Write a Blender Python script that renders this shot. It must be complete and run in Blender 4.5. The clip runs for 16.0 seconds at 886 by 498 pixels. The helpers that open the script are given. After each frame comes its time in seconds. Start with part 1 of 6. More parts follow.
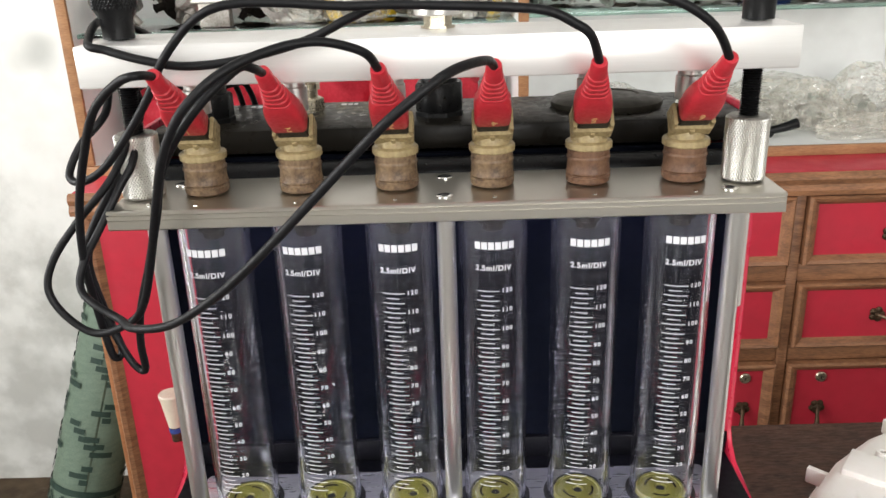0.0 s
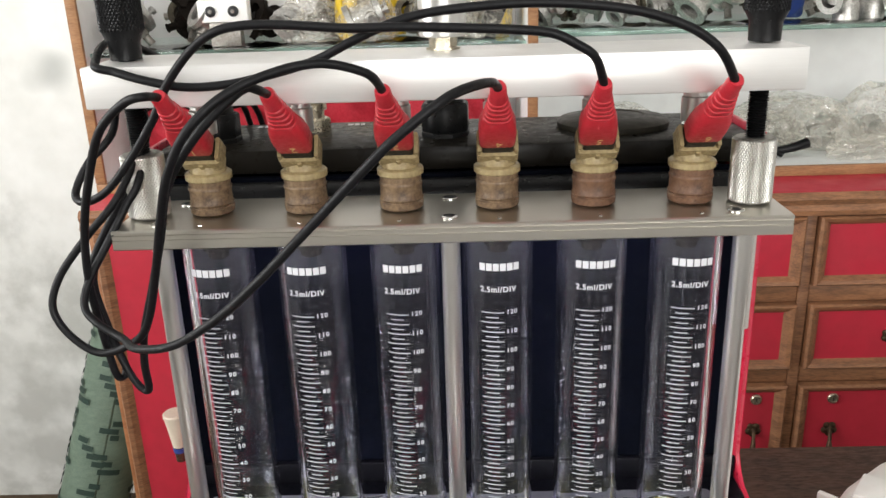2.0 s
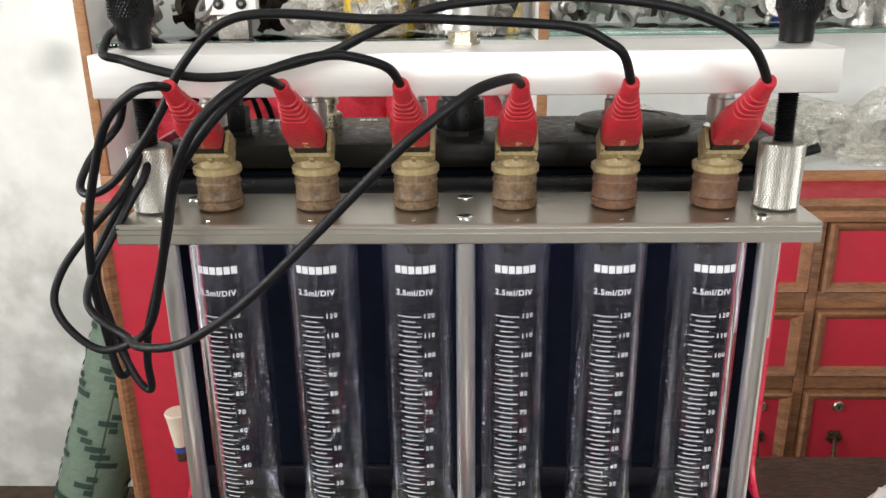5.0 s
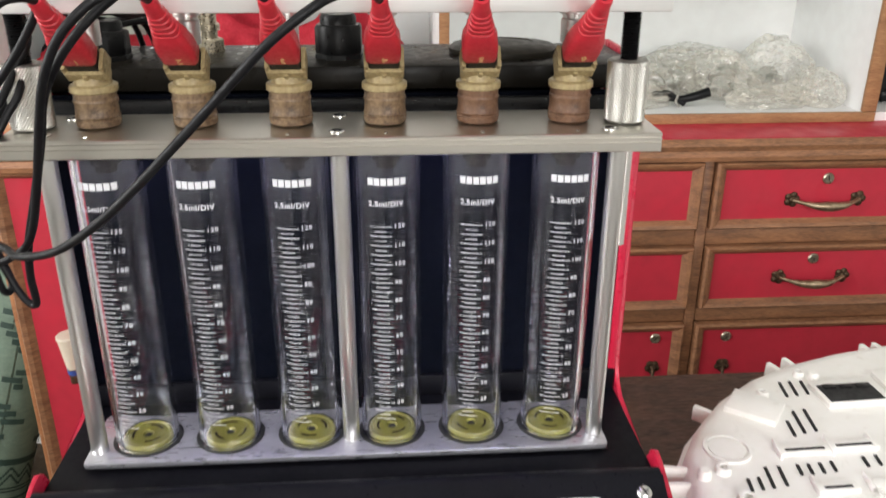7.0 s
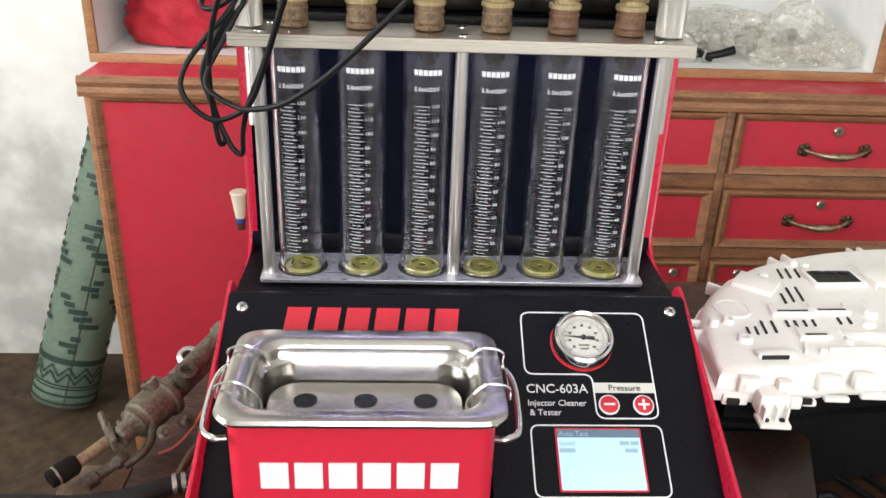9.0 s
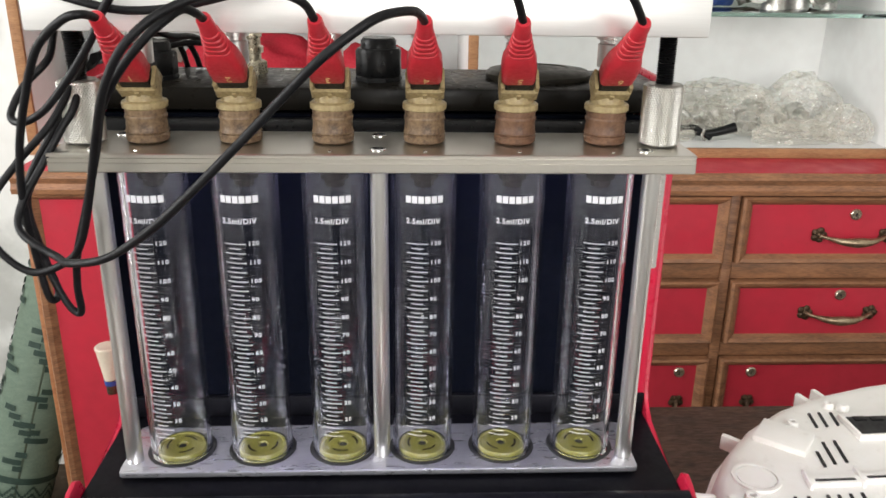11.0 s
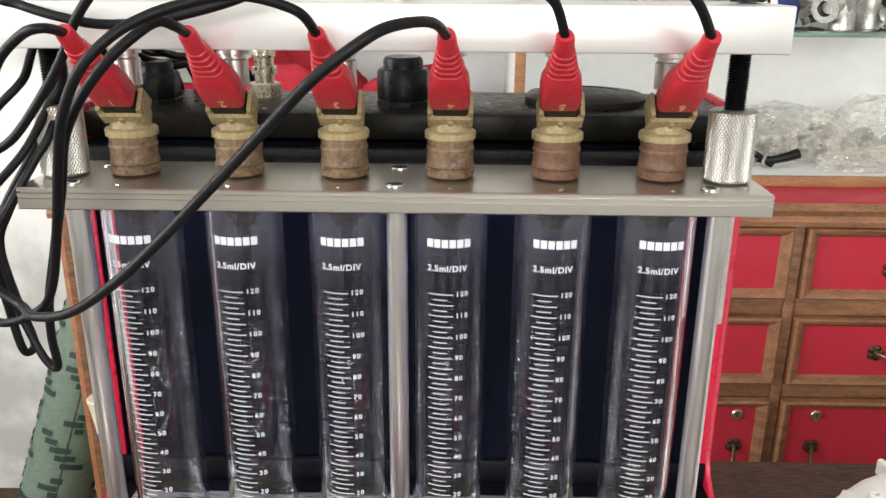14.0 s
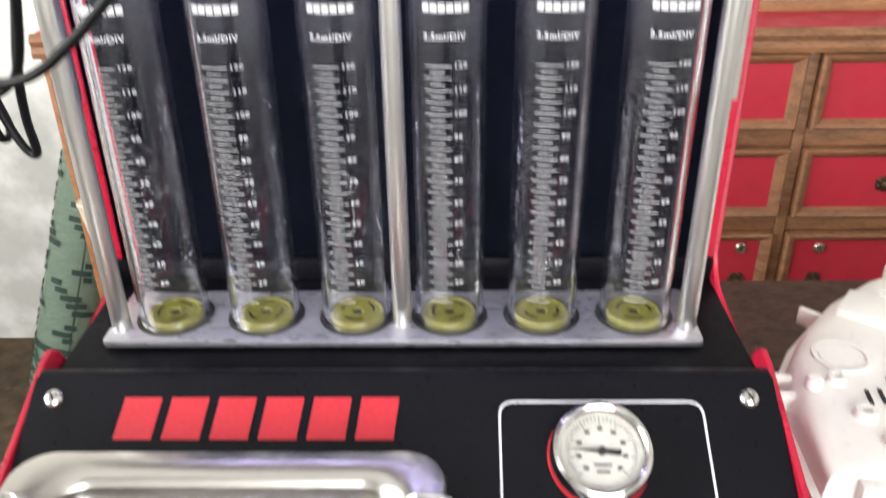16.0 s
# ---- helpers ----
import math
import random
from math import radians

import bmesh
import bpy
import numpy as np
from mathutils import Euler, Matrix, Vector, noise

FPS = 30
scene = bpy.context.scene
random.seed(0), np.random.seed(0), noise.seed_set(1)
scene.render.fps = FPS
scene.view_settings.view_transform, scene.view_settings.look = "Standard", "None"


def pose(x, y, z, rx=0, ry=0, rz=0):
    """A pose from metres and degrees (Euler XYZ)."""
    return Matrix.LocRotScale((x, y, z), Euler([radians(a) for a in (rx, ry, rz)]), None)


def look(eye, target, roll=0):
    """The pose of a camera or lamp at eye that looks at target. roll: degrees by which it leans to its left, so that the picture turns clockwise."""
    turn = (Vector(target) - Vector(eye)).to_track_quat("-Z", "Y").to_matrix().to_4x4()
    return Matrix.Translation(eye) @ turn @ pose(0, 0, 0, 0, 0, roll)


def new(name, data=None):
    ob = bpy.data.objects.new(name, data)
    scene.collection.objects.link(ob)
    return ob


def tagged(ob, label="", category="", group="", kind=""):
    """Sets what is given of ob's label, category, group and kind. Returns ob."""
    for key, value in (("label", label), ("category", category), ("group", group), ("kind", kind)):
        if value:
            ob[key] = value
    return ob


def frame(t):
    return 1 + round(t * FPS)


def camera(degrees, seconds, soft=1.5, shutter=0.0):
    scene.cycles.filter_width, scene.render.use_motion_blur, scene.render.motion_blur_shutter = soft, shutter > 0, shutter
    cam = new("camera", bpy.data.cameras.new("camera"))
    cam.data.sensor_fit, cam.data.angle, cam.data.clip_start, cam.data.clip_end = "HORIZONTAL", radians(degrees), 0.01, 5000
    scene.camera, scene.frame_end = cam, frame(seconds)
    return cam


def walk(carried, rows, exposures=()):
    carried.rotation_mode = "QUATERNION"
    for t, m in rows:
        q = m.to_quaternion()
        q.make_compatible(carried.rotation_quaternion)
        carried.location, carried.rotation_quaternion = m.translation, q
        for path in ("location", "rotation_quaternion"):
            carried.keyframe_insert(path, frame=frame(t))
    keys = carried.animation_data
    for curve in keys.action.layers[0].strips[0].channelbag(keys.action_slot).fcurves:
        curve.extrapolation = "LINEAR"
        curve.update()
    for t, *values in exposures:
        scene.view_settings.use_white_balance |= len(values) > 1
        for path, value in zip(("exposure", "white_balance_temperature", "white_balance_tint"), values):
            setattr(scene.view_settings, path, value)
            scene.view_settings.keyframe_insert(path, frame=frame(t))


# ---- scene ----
cam = camera(56.5, 16.0, shutter=0.3)
PATH = [
    (0, (0.004, -0.418, 0.512), (-0.023, 1.453, -0.192), -1.9),
    (0.5, (0.006, -0.42, 0.516), (-0.027, 1.462, -0.16), -2.0),
    (1, (0.005, -0.418, 0.516), (-0.034, 1.468, -0.149), -2.0),
    (1.5, (0.008, -0.416, 0.513), (-0.04, 1.47, -0.151), -2.0),
    (2, (0.007, -0.416, 0.513), (-0.044, 1.47, -0.15), -1.9),
    (2.5, (0.005, -0.411, 0.512), (-0.046, 1.47, -0.165), -1.4),
    (3, (0.004, -0.407, 0.509), (-0.049, 1.471, -0.176), -1.2),
    (3.2, (0.002, -0.409, 0.511), (-0.057, 1.469, -0.176), -1.1),
    (5.3, (0.0, -0.402, 0.51), (-0.052, 1.484, -0.155), -0.7),
    (5.5, (0.003, -0.401, 0.511), (-0.045, 1.485, -0.152), -0.7),
    (6, (0.008, -0.398, 0.512), (-0.014, 1.493, -0.14), -0.4),
    (6.5, (0.021, -0.403, 0.513), (0.096, 1.48, -0.159), -0.1),
    (7, (0.024, -0.438, 0.498), (0.161, 1.404, -0.269), 0.3),
    (7.5, (-0.022, -0.537, 0.5), (0.1, 1.272, -0.346), 1.1),
    (8, (-0.041, -0.614, 0.498), (0.052, 1.186, -0.368), 1.8),
    (8.2, (-0.043, -0.625, 0.498), (0.045, 1.177, -0.365), 1.9),
    (10.3, (-0.037, -0.597, 0.509), (0.098, 1.245, -0.257), 2.4),
    (10.5, (-0.021, -0.552, 0.508), (0.118, 1.298, -0.237), 2.1),
    (11, (0.015, -0.448, 0.493), (0.104, 1.426, -0.2), 0.9),
    (11.2, (0.021, -0.425, 0.485), (0.075, 1.457, -0.189), 0.6),
    (11.5, (0.022, -0.403, 0.477), (0.04, 1.486, -0.18), 0.3),
    (12, (0.022, -0.389, 0.48), (0.02, 1.5, -0.176), 0.4),
    (12.5, (0.023, -0.384, 0.482), (0.008, 1.506, -0.171), 0.3),
    (13, (0.028, -0.384, 0.484), (0.008, 1.509, -0.163), 0.3),
    (13.5, (0.028, -0.383, 0.484), (0.002, 1.51, -0.162), 0.4),
    (14, (0.028, -0.383, 0.484), (-0.002, 1.511, -0.16), 0.4),
    (14.5, (0.028, -0.381, 0.484), (-0.008, 1.513, -0.158), 0.5),
    (15, (0.025, -0.378, 0.482), (-0.028, 1.512, -0.171), -0.0),
    (15.5, (0.021, -0.375, 0.478), (-0.058, 1.485, -0.253), -0.9),
    (15.8, (0.024, -0.373, 0.466), (-0.042, 1.421, -0.415), -0.8),
    (16, (0.03, -0.379, 0.44), (-0.007, 1.38, -0.512), -0.8),
]
walk(cam, [(t, look(eye, target, roll)) for t, eye, target, roll in PATH], exposures=((0.0, -0.05), (0.6, -0.22), (1.4, -0.22), (3.0, -0.14), (5.5, -0.2), (6.5, -0.15), (7.3, 0.0), (8.2, 0.0), (10.5, -0.1), (11.5, -0.07), (12.5, 0.03), (15.5, 0.0), (16.0, 0.22)))

# ---- world and large lights ----
world = bpy.data.worlds.new("world")
scene.world = world
world.use_nodes = True
wn = world.node_tree
sky = wn.nodes.new("ShaderNodeTexSky")
sky.sky_type, sky.sun_disc = "NISHITA", False
sky.sun_elevation, sky.sun_rotation = radians(48), radians(200)
wn.links.new(sky.outputs[0], wn.nodes["Background"].inputs[0])
wn.nodes["Background"].inputs[1].default_value = 0.12


def area(name, loc, target, sx, sy, watts, colour):
    lamp = bpy.data.lights.new(name, "AREA")
    lamp.shape, lamp.size, lamp.size_y, lamp.energy, lamp.color = "RECTANGLE", sx, sy, watts, colour
    ob = new(name, lamp)
    ob.matrix_world = look(loc, target)
    return ob


area("window_light", (-2.15, -0.5, 0.95), (0.0, -0.2, 0.5), 1.7, 1.3, 72, (1.0, 0.99, 0.97))
area("doorway_light", (0.5, -2.55, 1.0), (0.2, 0.5, 0.40), 1.8, 1.25, 66, (1.0, 0.98, 0.95))


# ---- materials ----
def material(name, base, rough=0.5, metal=0.0, second=None, scale=30.0, amount=0.35, bump=0.0, bump_scale=200.0, stretch=(1, 1, 1),
             spec=0.5, coat=0.0, speck=0.0, speck_scale=300.0, speck_colour=(0.1, 0.08, 0.06), rough_var=0.12, random_value=0.0):
    """A procedural surface: a base colour that drifts to a second one at two scales, with specks, uneven gloss and fine relief."""
    m = bpy.data.materials.new(name)
    m.use_nodes = True
    n, l = m.node_tree.nodes, m.node_tree.links
    p = n["Principled BSDF"]
    p.inputs["Metallic"].default_value = metal
    p.inputs["Specular IOR Level"].default_value = spec
    p.inputs["Coat Weight"].default_value = coat
    tc, mp = n.new("ShaderNodeTexCoord"), n.new("ShaderNodeMapping")
    mp.inputs["Scale"].default_value = stretch
    l.new(tc.outputs["Object"], mp.inputs[0])

    def noise_tex(s, detail=4.0):
        t = n.new("ShaderNodeTexNoise")
        t.inputs["Scale"].default_value, t.inputs["Detail"].default_value = s, detail
        l.new(mp.outputs[0], t.inputs["Vector"])
        return t.outputs["Fac"]

    def remap(v, a, b, c, d):
        r = n.new("ShaderNodeMapRange")
        for i, q in zip((1, 2, 3, 4), (a, b, c, d)):
            r.inputs[i].default_value = q
        l.new(v, r.inputs[0])
        return r.outputs[0]

    def blend(fac, a, b):
        x = n.new("ShaderNodeMix")
        x.data_type = "RGBA"
        l.new(fac, x.inputs[0])
        for sock, v in ((x.inputs[6], a), (x.inputs[7], b)):
            if isinstance(v, tuple):
                sock.default_value = (*v, 1)
            else:
                l.new(v, sock)
        return x.outputs[2]

    second = second or tuple(c * 0.75 for c in base)
    coarse, fine = noise_tex(scale), noise_tex(scale * 7.3, 6.0)
    add = n.new("ShaderNodeMath")
    add.operation = "ADD"
    l.new(coarse, add.inputs[0])
    l.new(fine, add.inputs[1])
    colour = blend(remap(add.outputs[0], 0.75, 1.3, 0.0, amount * 1.6), base, second)
    if speck:
        colour = blend(remap(noise_tex(speck_scale, 2.0), 0.62, 0.7, 0.0, speck), colour, speck_colour)
    if random_value:
        info, hsv = n.new("ShaderNodeObjectInfo"), n.new("ShaderNodeHueSaturation")
        l.new(remap(info.outputs["Random"], 0, 1, 1 - random_value, 1 + random_value), hsv.inputs["Value"])
        l.new(colour, hsv.inputs["Color"])
        colour = hsv.outputs[0]
    l.new(colour, p.inputs["Base Color"])
    l.new(remap(fine, 0.3, 0.7, max(0.02, rough - rough_var), min(1, rough + rough_var)), p.inputs["Roughness"])
    if bump:
        b = n.new("ShaderNodeBump")
        b.inputs["Strength"].default_value, b.inputs["Distance"].default_value = min(1.0, bump), 0.002
        l.new(noise_tex(bump_scale, 5.0), b.inputs["Height"])
        l.new(b.outputs[0], p.inputs["Normal"])
    return m


def glass(name, colour=(1, 1, 1), rough=0.0, ior=1.45):
    m = bpy.data.materials.new(name)
    m.use_nodes = True
    p = m.node_tree.nodes["Principled BSDF"]
    p.inputs["Base Color"].default_value, p.inputs["Roughness"].default_value = (*colour, 1), rough
    p.inputs["IOR"].default_value, p.inputs["Transmission Weight"].default_value = ior, 1.0
    return m


def glow(name, colour, strength):
    m = bpy.data.materials.new(name)
    m.use_nodes = True
    p = m.node_tree.nodes["Principled BSDF"]
    p.inputs["Base Color"].default_value = (*colour, 1)
    p.inputs["Emission Color"].default_value, p.inputs["Emission Strength"].default_value = (*colour, 1), strength
    return m


plaster = material("plaster", (0.80, 0.80, 0.77), 0.85, second=(0.60, 0.60, 0.56), scale=2.2, amount=0.35, bump=0.5, bump_scale=18, speck=0.85, speck_scale=3.2, speck_colour=(0.44, 0.45, 0.43))
# damp, flaking patch low on the plaster
pn = plaster.node_tree
base_in = pn.nodes["Principled BSDF"].inputs["Base Color"]
old_colour = base_in.links[0].from_socket
coord, flat_xz, spot, rag, fine_rag = pn.nodes.new("ShaderNodeTexCoord"), pn.nodes.new("ShaderNodeVectorMath"), pn.nodes.new("ShaderNodeVectorMath"), pn.nodes.new("ShaderNodeTexNoise"), pn.nodes.new("ShaderNodeTexNoise")
flat_xz.operation, spot.operation = "MULTIPLY", "DISTANCE"
flat_xz.inputs[1].default_value = (1, 0, 0.8)
spot.inputs[1].default_value = (-1.15, 0, -0.40)
rag.inputs["Scale"].default_value, rag.inputs["Detail"].default_value, rag.inputs["Roughness"].default_value = 4.5, 8, 0.62
fine_rag.inputs["Scale"].default_value, fine_rag.inputs["Detail"].default_value = 9, 8
grow, cut, tone, stain_mix = pn.nodes.new("ShaderNodeMath"), pn.nodes.new("ShaderNodeMapRange"), pn.nodes.new("ShaderNodeMapRange"), pn.nodes.new("ShaderNodeMix")
grow.operation = "MULTIPLY_ADD"
grow.inputs[1].default_value = 1.1
for i, q in zip((1, 2, 3, 4), (0.70, 1.0, 0.66, 0.0)):
    cut.inputs[i].default_value = q
for i, q in zip((1, 2, 3, 4), (0.40, 0.62, 1.0, 0.35)):
    tone.inputs[i].default_value = q
both = pn.nodes.new("ShaderNodeMath")
both.operation = "MULTIPLY"
stain_mix.data_type = "RGBA"
stain_mix.inputs[7].default_value = (0.33, 0.33, 0.30, 1)
pn.links.new(coord.outputs["Object"], flat_xz.inputs[0])
pn.links.new(flat_xz.outputs[0], spot.inputs[0])
pn.links.new(coord.outputs["Object"], rag.inputs["Vector"])
pn.links.new(coord.outputs["Object"], fine_rag.inputs["Vector"])
pn.links.new(rag.outputs["Fac"], grow.inputs[0])
pn.links.new(spot.outputs["Value"], grow.inputs[2])
pn.links.new(grow.outputs[0], cut.inputs[0])
pn.links.new(fine_rag.outputs["Fac"], tone.inputs[0])
pn.links.new(cut.outputs[0], both.inputs[0])
pn.links.new(tone.outputs[0], both.inputs[1])
pn.links.new(both.outputs[0], stain_mix.inputs[0])
pn.links.new(old_colour, stain_mix.inputs[6])
pn.links.new(stain_mix.outputs[2], base_in)
ceiling_paint = material("ceiling_paint", (0.78, 0.78, 0.76), 0.9, scale=3, amount=0.15)
concrete = material("concrete", (0.075, 0.048, 0.023), 0.85, second=(0.030, 0.018, 0.009), scale=3.5, amount=0.6, bump=0.4, bump_scale=40, speck=0.4, speck_scale=60)
table_wood = material("table_wood", (0.080, 0.036, 0.021), 0.5, second=(0.030, 0.013, 0.008), scale=14, amount=0.8, stretch=(1, 4, 1), bump=0.15, bump_scale=90, spec=0.3)
brown_wood = material("brown_wood", (0.36, 0.172, 0.084), 0.5, second=(0.16, 0.07, 0.034), scale=12, amount=0.7, stretch=(1, 1, 6), bump=0.25, bump_scale=120, speck=0.35, speck_scale=160, speck_colour=(0.07, 0.03, 0.015))
brown_rail = material("brown_rail", (0.35, 0.160, 0.075), 0.5, second=(0.16, 0.075, 0.038), scale=12, amount=0.7, stretch=(1.0, 6, 6), bump=0.25, bump_scale=120, speck=0.35, speck_scale=160, speck_colour=(0.07, 0.03, 0.015))
stile_wood = material("stile_wood", (0.40, 0.175, 0.075), 0.5, second=(0.25, 0.10, 0.042), scale=12, amount=0.7, stretch=(1, 1, 6), bump=0.25, bump_scale=120, speck=0.3, speck_scale=90, speck_colour=(0.10, 0.045, 0.02))
lid_dusty = material("lid_dusty", (0.030, 0.026, 0.019), 0.42, second=(0.014, 0.012, 0.009), scale=18, amount=0.6, bump=0.05, bump_scale=300, spec=0.2)
stopper_tan = material("stopper_tan", (0.52, 0.46, 0.36), 0.5, second=(0.42, 0.36, 0.28), scale=80, amount=0.3)
light_wood = material("light_wood", (0.42, 0.22, 0.10), 0.55, second=(0.24, 0.11, 0.05), scale=14, amount=0.6, stretch=(1, 1, 6), bump=0.2, bump_scale=120)
red_paint = material("red_paint", (0.50, 0.026, 0.048), 0.45, second=(0.42, 0.018, 0.036), scale=4, amount=0.5, bump=0.08, bump_scale=60, speck=0.12, speck_scale=70, speck_colour=(0.25, 0.02, 0.02))
hutch_white = material("hutch_white", (0.86, 0.85, 0.84), 0.6, second=(0.78, 0.76, 0.75), scale=5, amount=0.4)
machine_red = material("machine_red", (0.46, 0.012, 0.040), 0.33, second=(0.40, 0.010, 0.034), scale=20, amount=0.3, bump=0.05, bump_scale=900)
bath_red = material("bath_red", (0.56, 0.018, 0.044), 0.4, second=(0.50, 0.015, 0.038), scale=20, amount=0.3, bump=0.06, bump_scale=900)
machine_black = material("machine_black", (0.005, 0.005, 0.007), 0.42, second=(0.003, 0.003, 0.0045), scale=40, amount=0.5, bump=0.03, bump_scale=1800, spec=0.08, speck=0.1, speck_scale=400, speck_colour=(0.02, 0.02, 0.02))
cover_black = material("cover_black", (0.010, 0.0085, 0.0065), 0.34, second=(0.006, 0.005, 0.004), scale=22, amount=0.5, bump=0.01, bump_scale=1500, spec=0.09)
panel_black = material("panel_black", (0.005, 0.005, 0.008), 0.38, second=(0.003, 0.003, 0.005), scale=40, amount=0.5, bump=0.05, bump_scale=1400, spec=0.15, speck=0.1, speck_scale=260, speck_colour=(0.035, 0.035, 0.04))
back_navy = material("back_navy", (0.0022, 0.0028, 0.0055), 0.75, second=(0.0014, 0.002, 0.004), scale=30, amount=0.4, spec=0.02)
black_plastic = material("black_plastic", (0.006, 0.006, 0.0065), 0.36, spec=0.22, scale=60, amount=0.3, bump=0.08, bump_scale=800)
cable_rubber = material("cable_rubber", (0.006, 0.006, 0.007), 0.5, spec=0.22, scale=80, amount=0.4, bump=0.05, bump_scale=900)
plug_red = material("plug_red", (0.52, 0.022, 0.036), 0.42, second=(0.42, 0.014, 0.026), scale=60, amount=0.4, bump=0.1, bump_scale=700)
satin_bar = material("satin_bar", (0.80, 0.79, 0.77), 0.33, 0.45, second=(0.74, 0.73, 0.71), scale=60, amount=0.4, stretch=(0.2, 1, 6), bump=0.04, bump_scale=600, rough_var=0.05)
brushed = material("brushed", (0.60, 0.575, 0.52), 0.31, 1.0, second=(0.55, 0.525, 0.47), scale=40, amount=0.15, stretch=(0.3, 4, 4), rough_var=0.012)
rod_metal = material("rod_metal", (0.74, 0.73, 0.71), 0.30, 0.94, second=(0.66, 0.64, 0.62), scale=30, amount=0.2, stretch=(2, 2, 0.5), rough_var=0.02)
base_metal = material("base_metal", (0.56, 0.56, 0.60), 0.34, 0.8, second=(0.44, 0.44, 0.48), scale=40, amount=0.5, stretch=(0.3, 2, 2), bump=0.05, bump_scale=600)
knurl_metal = material("knurl_metal", (0.64, 0.63, 0.59), 0.36, 1.0, second=(0.56, 0.55, 0.51), scale=90, amount=0.4)
# darker copy of knurl_metal: shade between the diamonds put into the colour
knurl_shade = material("knurl_shade", (0.40, 0.39, 0.36), 0.5, 1.0, second=(0.28, 0.27, 0.25), scale=90, amount=0.5)
chrome = material("chrome", (0.78, 0.77, 0.76), 0.14, 1.0, second=(0.66, 0.65, 0.64), scale=40, amount=0.4, rough_var=0.05)
stainless = material("stainless", (0.57, 0.55, 0.52), 0.25, 1.0, second=(0.52, 0.50, 0.47), scale=12, amount=0.2, rough_var=0.012)
dull_steel = material("dull_steel", (0.40, 0.38, 0.35), 0.45, 0.9, second=(0.20, 0.18, 0.16), scale=60, amount=0.6, bump=0.3, bump_scale=300)
cast_grey = material("cast_grey", (0.13, 0.110, 0.080), 0.5, 0.45, second=(0.040, 0.032, 0.022), scale=45, amount=0.7, bump=0.5, bump_scale=220, random_value=0.35)
bright_cast = material("bright_cast", (0.62, 0.61, 0.58), 0.4, 0.85, second=(0.28, 0.27, 0.25), scale=45, amount=0.6, bump=0.4, bump_scale=220, random_value=0.3)
dirty_tan = material("dirty_tan", (0.38, 0.30, 0.15), 0.5, second=(0.20, 0.14, 0.065), scale=70, amount=0.6, bump=0.2, bump_scale=300, speck=0.35, speck_scale=260, speck_colour=(0.08, 0.05, 0.03))
dirty_brown = material("dirty_brown", (0.22, 0.145, 0.08), 0.5, second=(0.085, 0.05, 0.028), scale=80, amount=0.75, bump=0.22, bump_scale=300, speck=0.5, speck_scale=170, speck_colour=(0.03, 0.018, 0.01))
rusty_brown = material("rusty_brown", (0.17, 0.088, 0.048), 0.5, second=(0.085, 0.04, 0.022), scale=80, amount=0.7, bump=0.2, bump_scale=300, speck=0.4, speck_scale=170, speck_colour=(0.03, 0.018, 0.01))
soot = material("soot", (0.012, 0.009, 0.007), 0.8, spec=0.1, scale=100, amount=0.5, bump=0.4, bump_scale=400)
cup_green = material("cup_green", (0.130, 0.122, 0.014), 0.42, second=(0.09, 0.082, 0.010), scale=120, amount=0.5, bump=0.12, bump_scale=500)
rubber_ring = material("rubber_ring", (0.012, 0.012, 0.012), 0.55, scale=90, amount=0.3)
print_white = material("print_white", (0.74, 0.74, 0.77), 0.5, scale=200, amount=0.12)
print_red = material("print_red", (0.55, 0.02, 0.035), 0.5, scale=60, amount=0.25)
print_dark = material("print_dark", (0.05, 0.05, 0.055), 0.5, scale=60, amount=0.25)
label_yellow = material("label_yellow", (0.62, 0.36, 0.16), 0.5, scale=60, amount=0.2)
dial_white = material("dial_white", (0.60, 0.60, 0.56), 0.5, second=(0.62, 0.63, 0.58), scale=80, amount=0.3)
dial_grey = material("dial_grey", (0.40, 0.40, 0.37), 0.5, second=(0.28, 0.27, 0.22), scale=80, amount=0.3)
housing_white = material("housing_white", (0.93, 0.92, 0.89), 0.45, second=(0.88, 0.86, 0.81), scale=14, amount=0.4, bump=0.06, bump_scale=300, speck=0.12, speck_scale=90, speck_colour=(0.45, 0.40, 0.32))
deep_black = material("deep_black", (0.006, 0.006, 0.007), 0.6, scale=30, amount=0.2)
brass_dark = material("brass_dark", (0.11, 0.065, 0.035), 0.45, 0.7, second=(0.045, 0.028, 0.018), scale=120, amount=0.7, bump=0.4, bump_scale=500)
brass_worn = material("brass_worn", (0.55, 0.44, 0.30), 0.35, 0.9, second=(0.20, 0.13, 0.08), scale=90, amount=0.7)
nickel = material("nickel", (0.55, 0.50, 0.40), 0.3, 0.95, second=(0.38, 0.33, 0.24), scale=90, amount=0.5)
cloth_red = material("cloth_red", (0.46, 0.010, 0.028), 0.75, second=(0.32, 0.006, 0.016), scale=30, amount=0.5, bump=0.4, bump_scale=700)
cloth_grey = material("cloth_grey", (0.42, 0.42, 0.36), 0.8, scale=40, amount=0.4, bump=0.4, bump_scale=700)
bag_yellow = material("bag_yellow", (0.72, 0.50, 0.03), 0.3, second=(0.60, 0.38, 0.02), scale=40, amount=0.4, bump=0.3, bump_scale=90)
mat_green = material("mat_green", (0.155, 0.215, 0.160), 0.6, second=(0.085, 0.130, 0.092), scale=40, amount=0.4, bump=0.5, bump_scale=500, stretch=(1, 1, 3))
mat_dark = material("mat_dark", (0.018, 0.045, 0.032), 0.6, second=(0.010, 0.026, 0.02), scale=60, amount=0.4, bump=0.4, bump_scale=500)
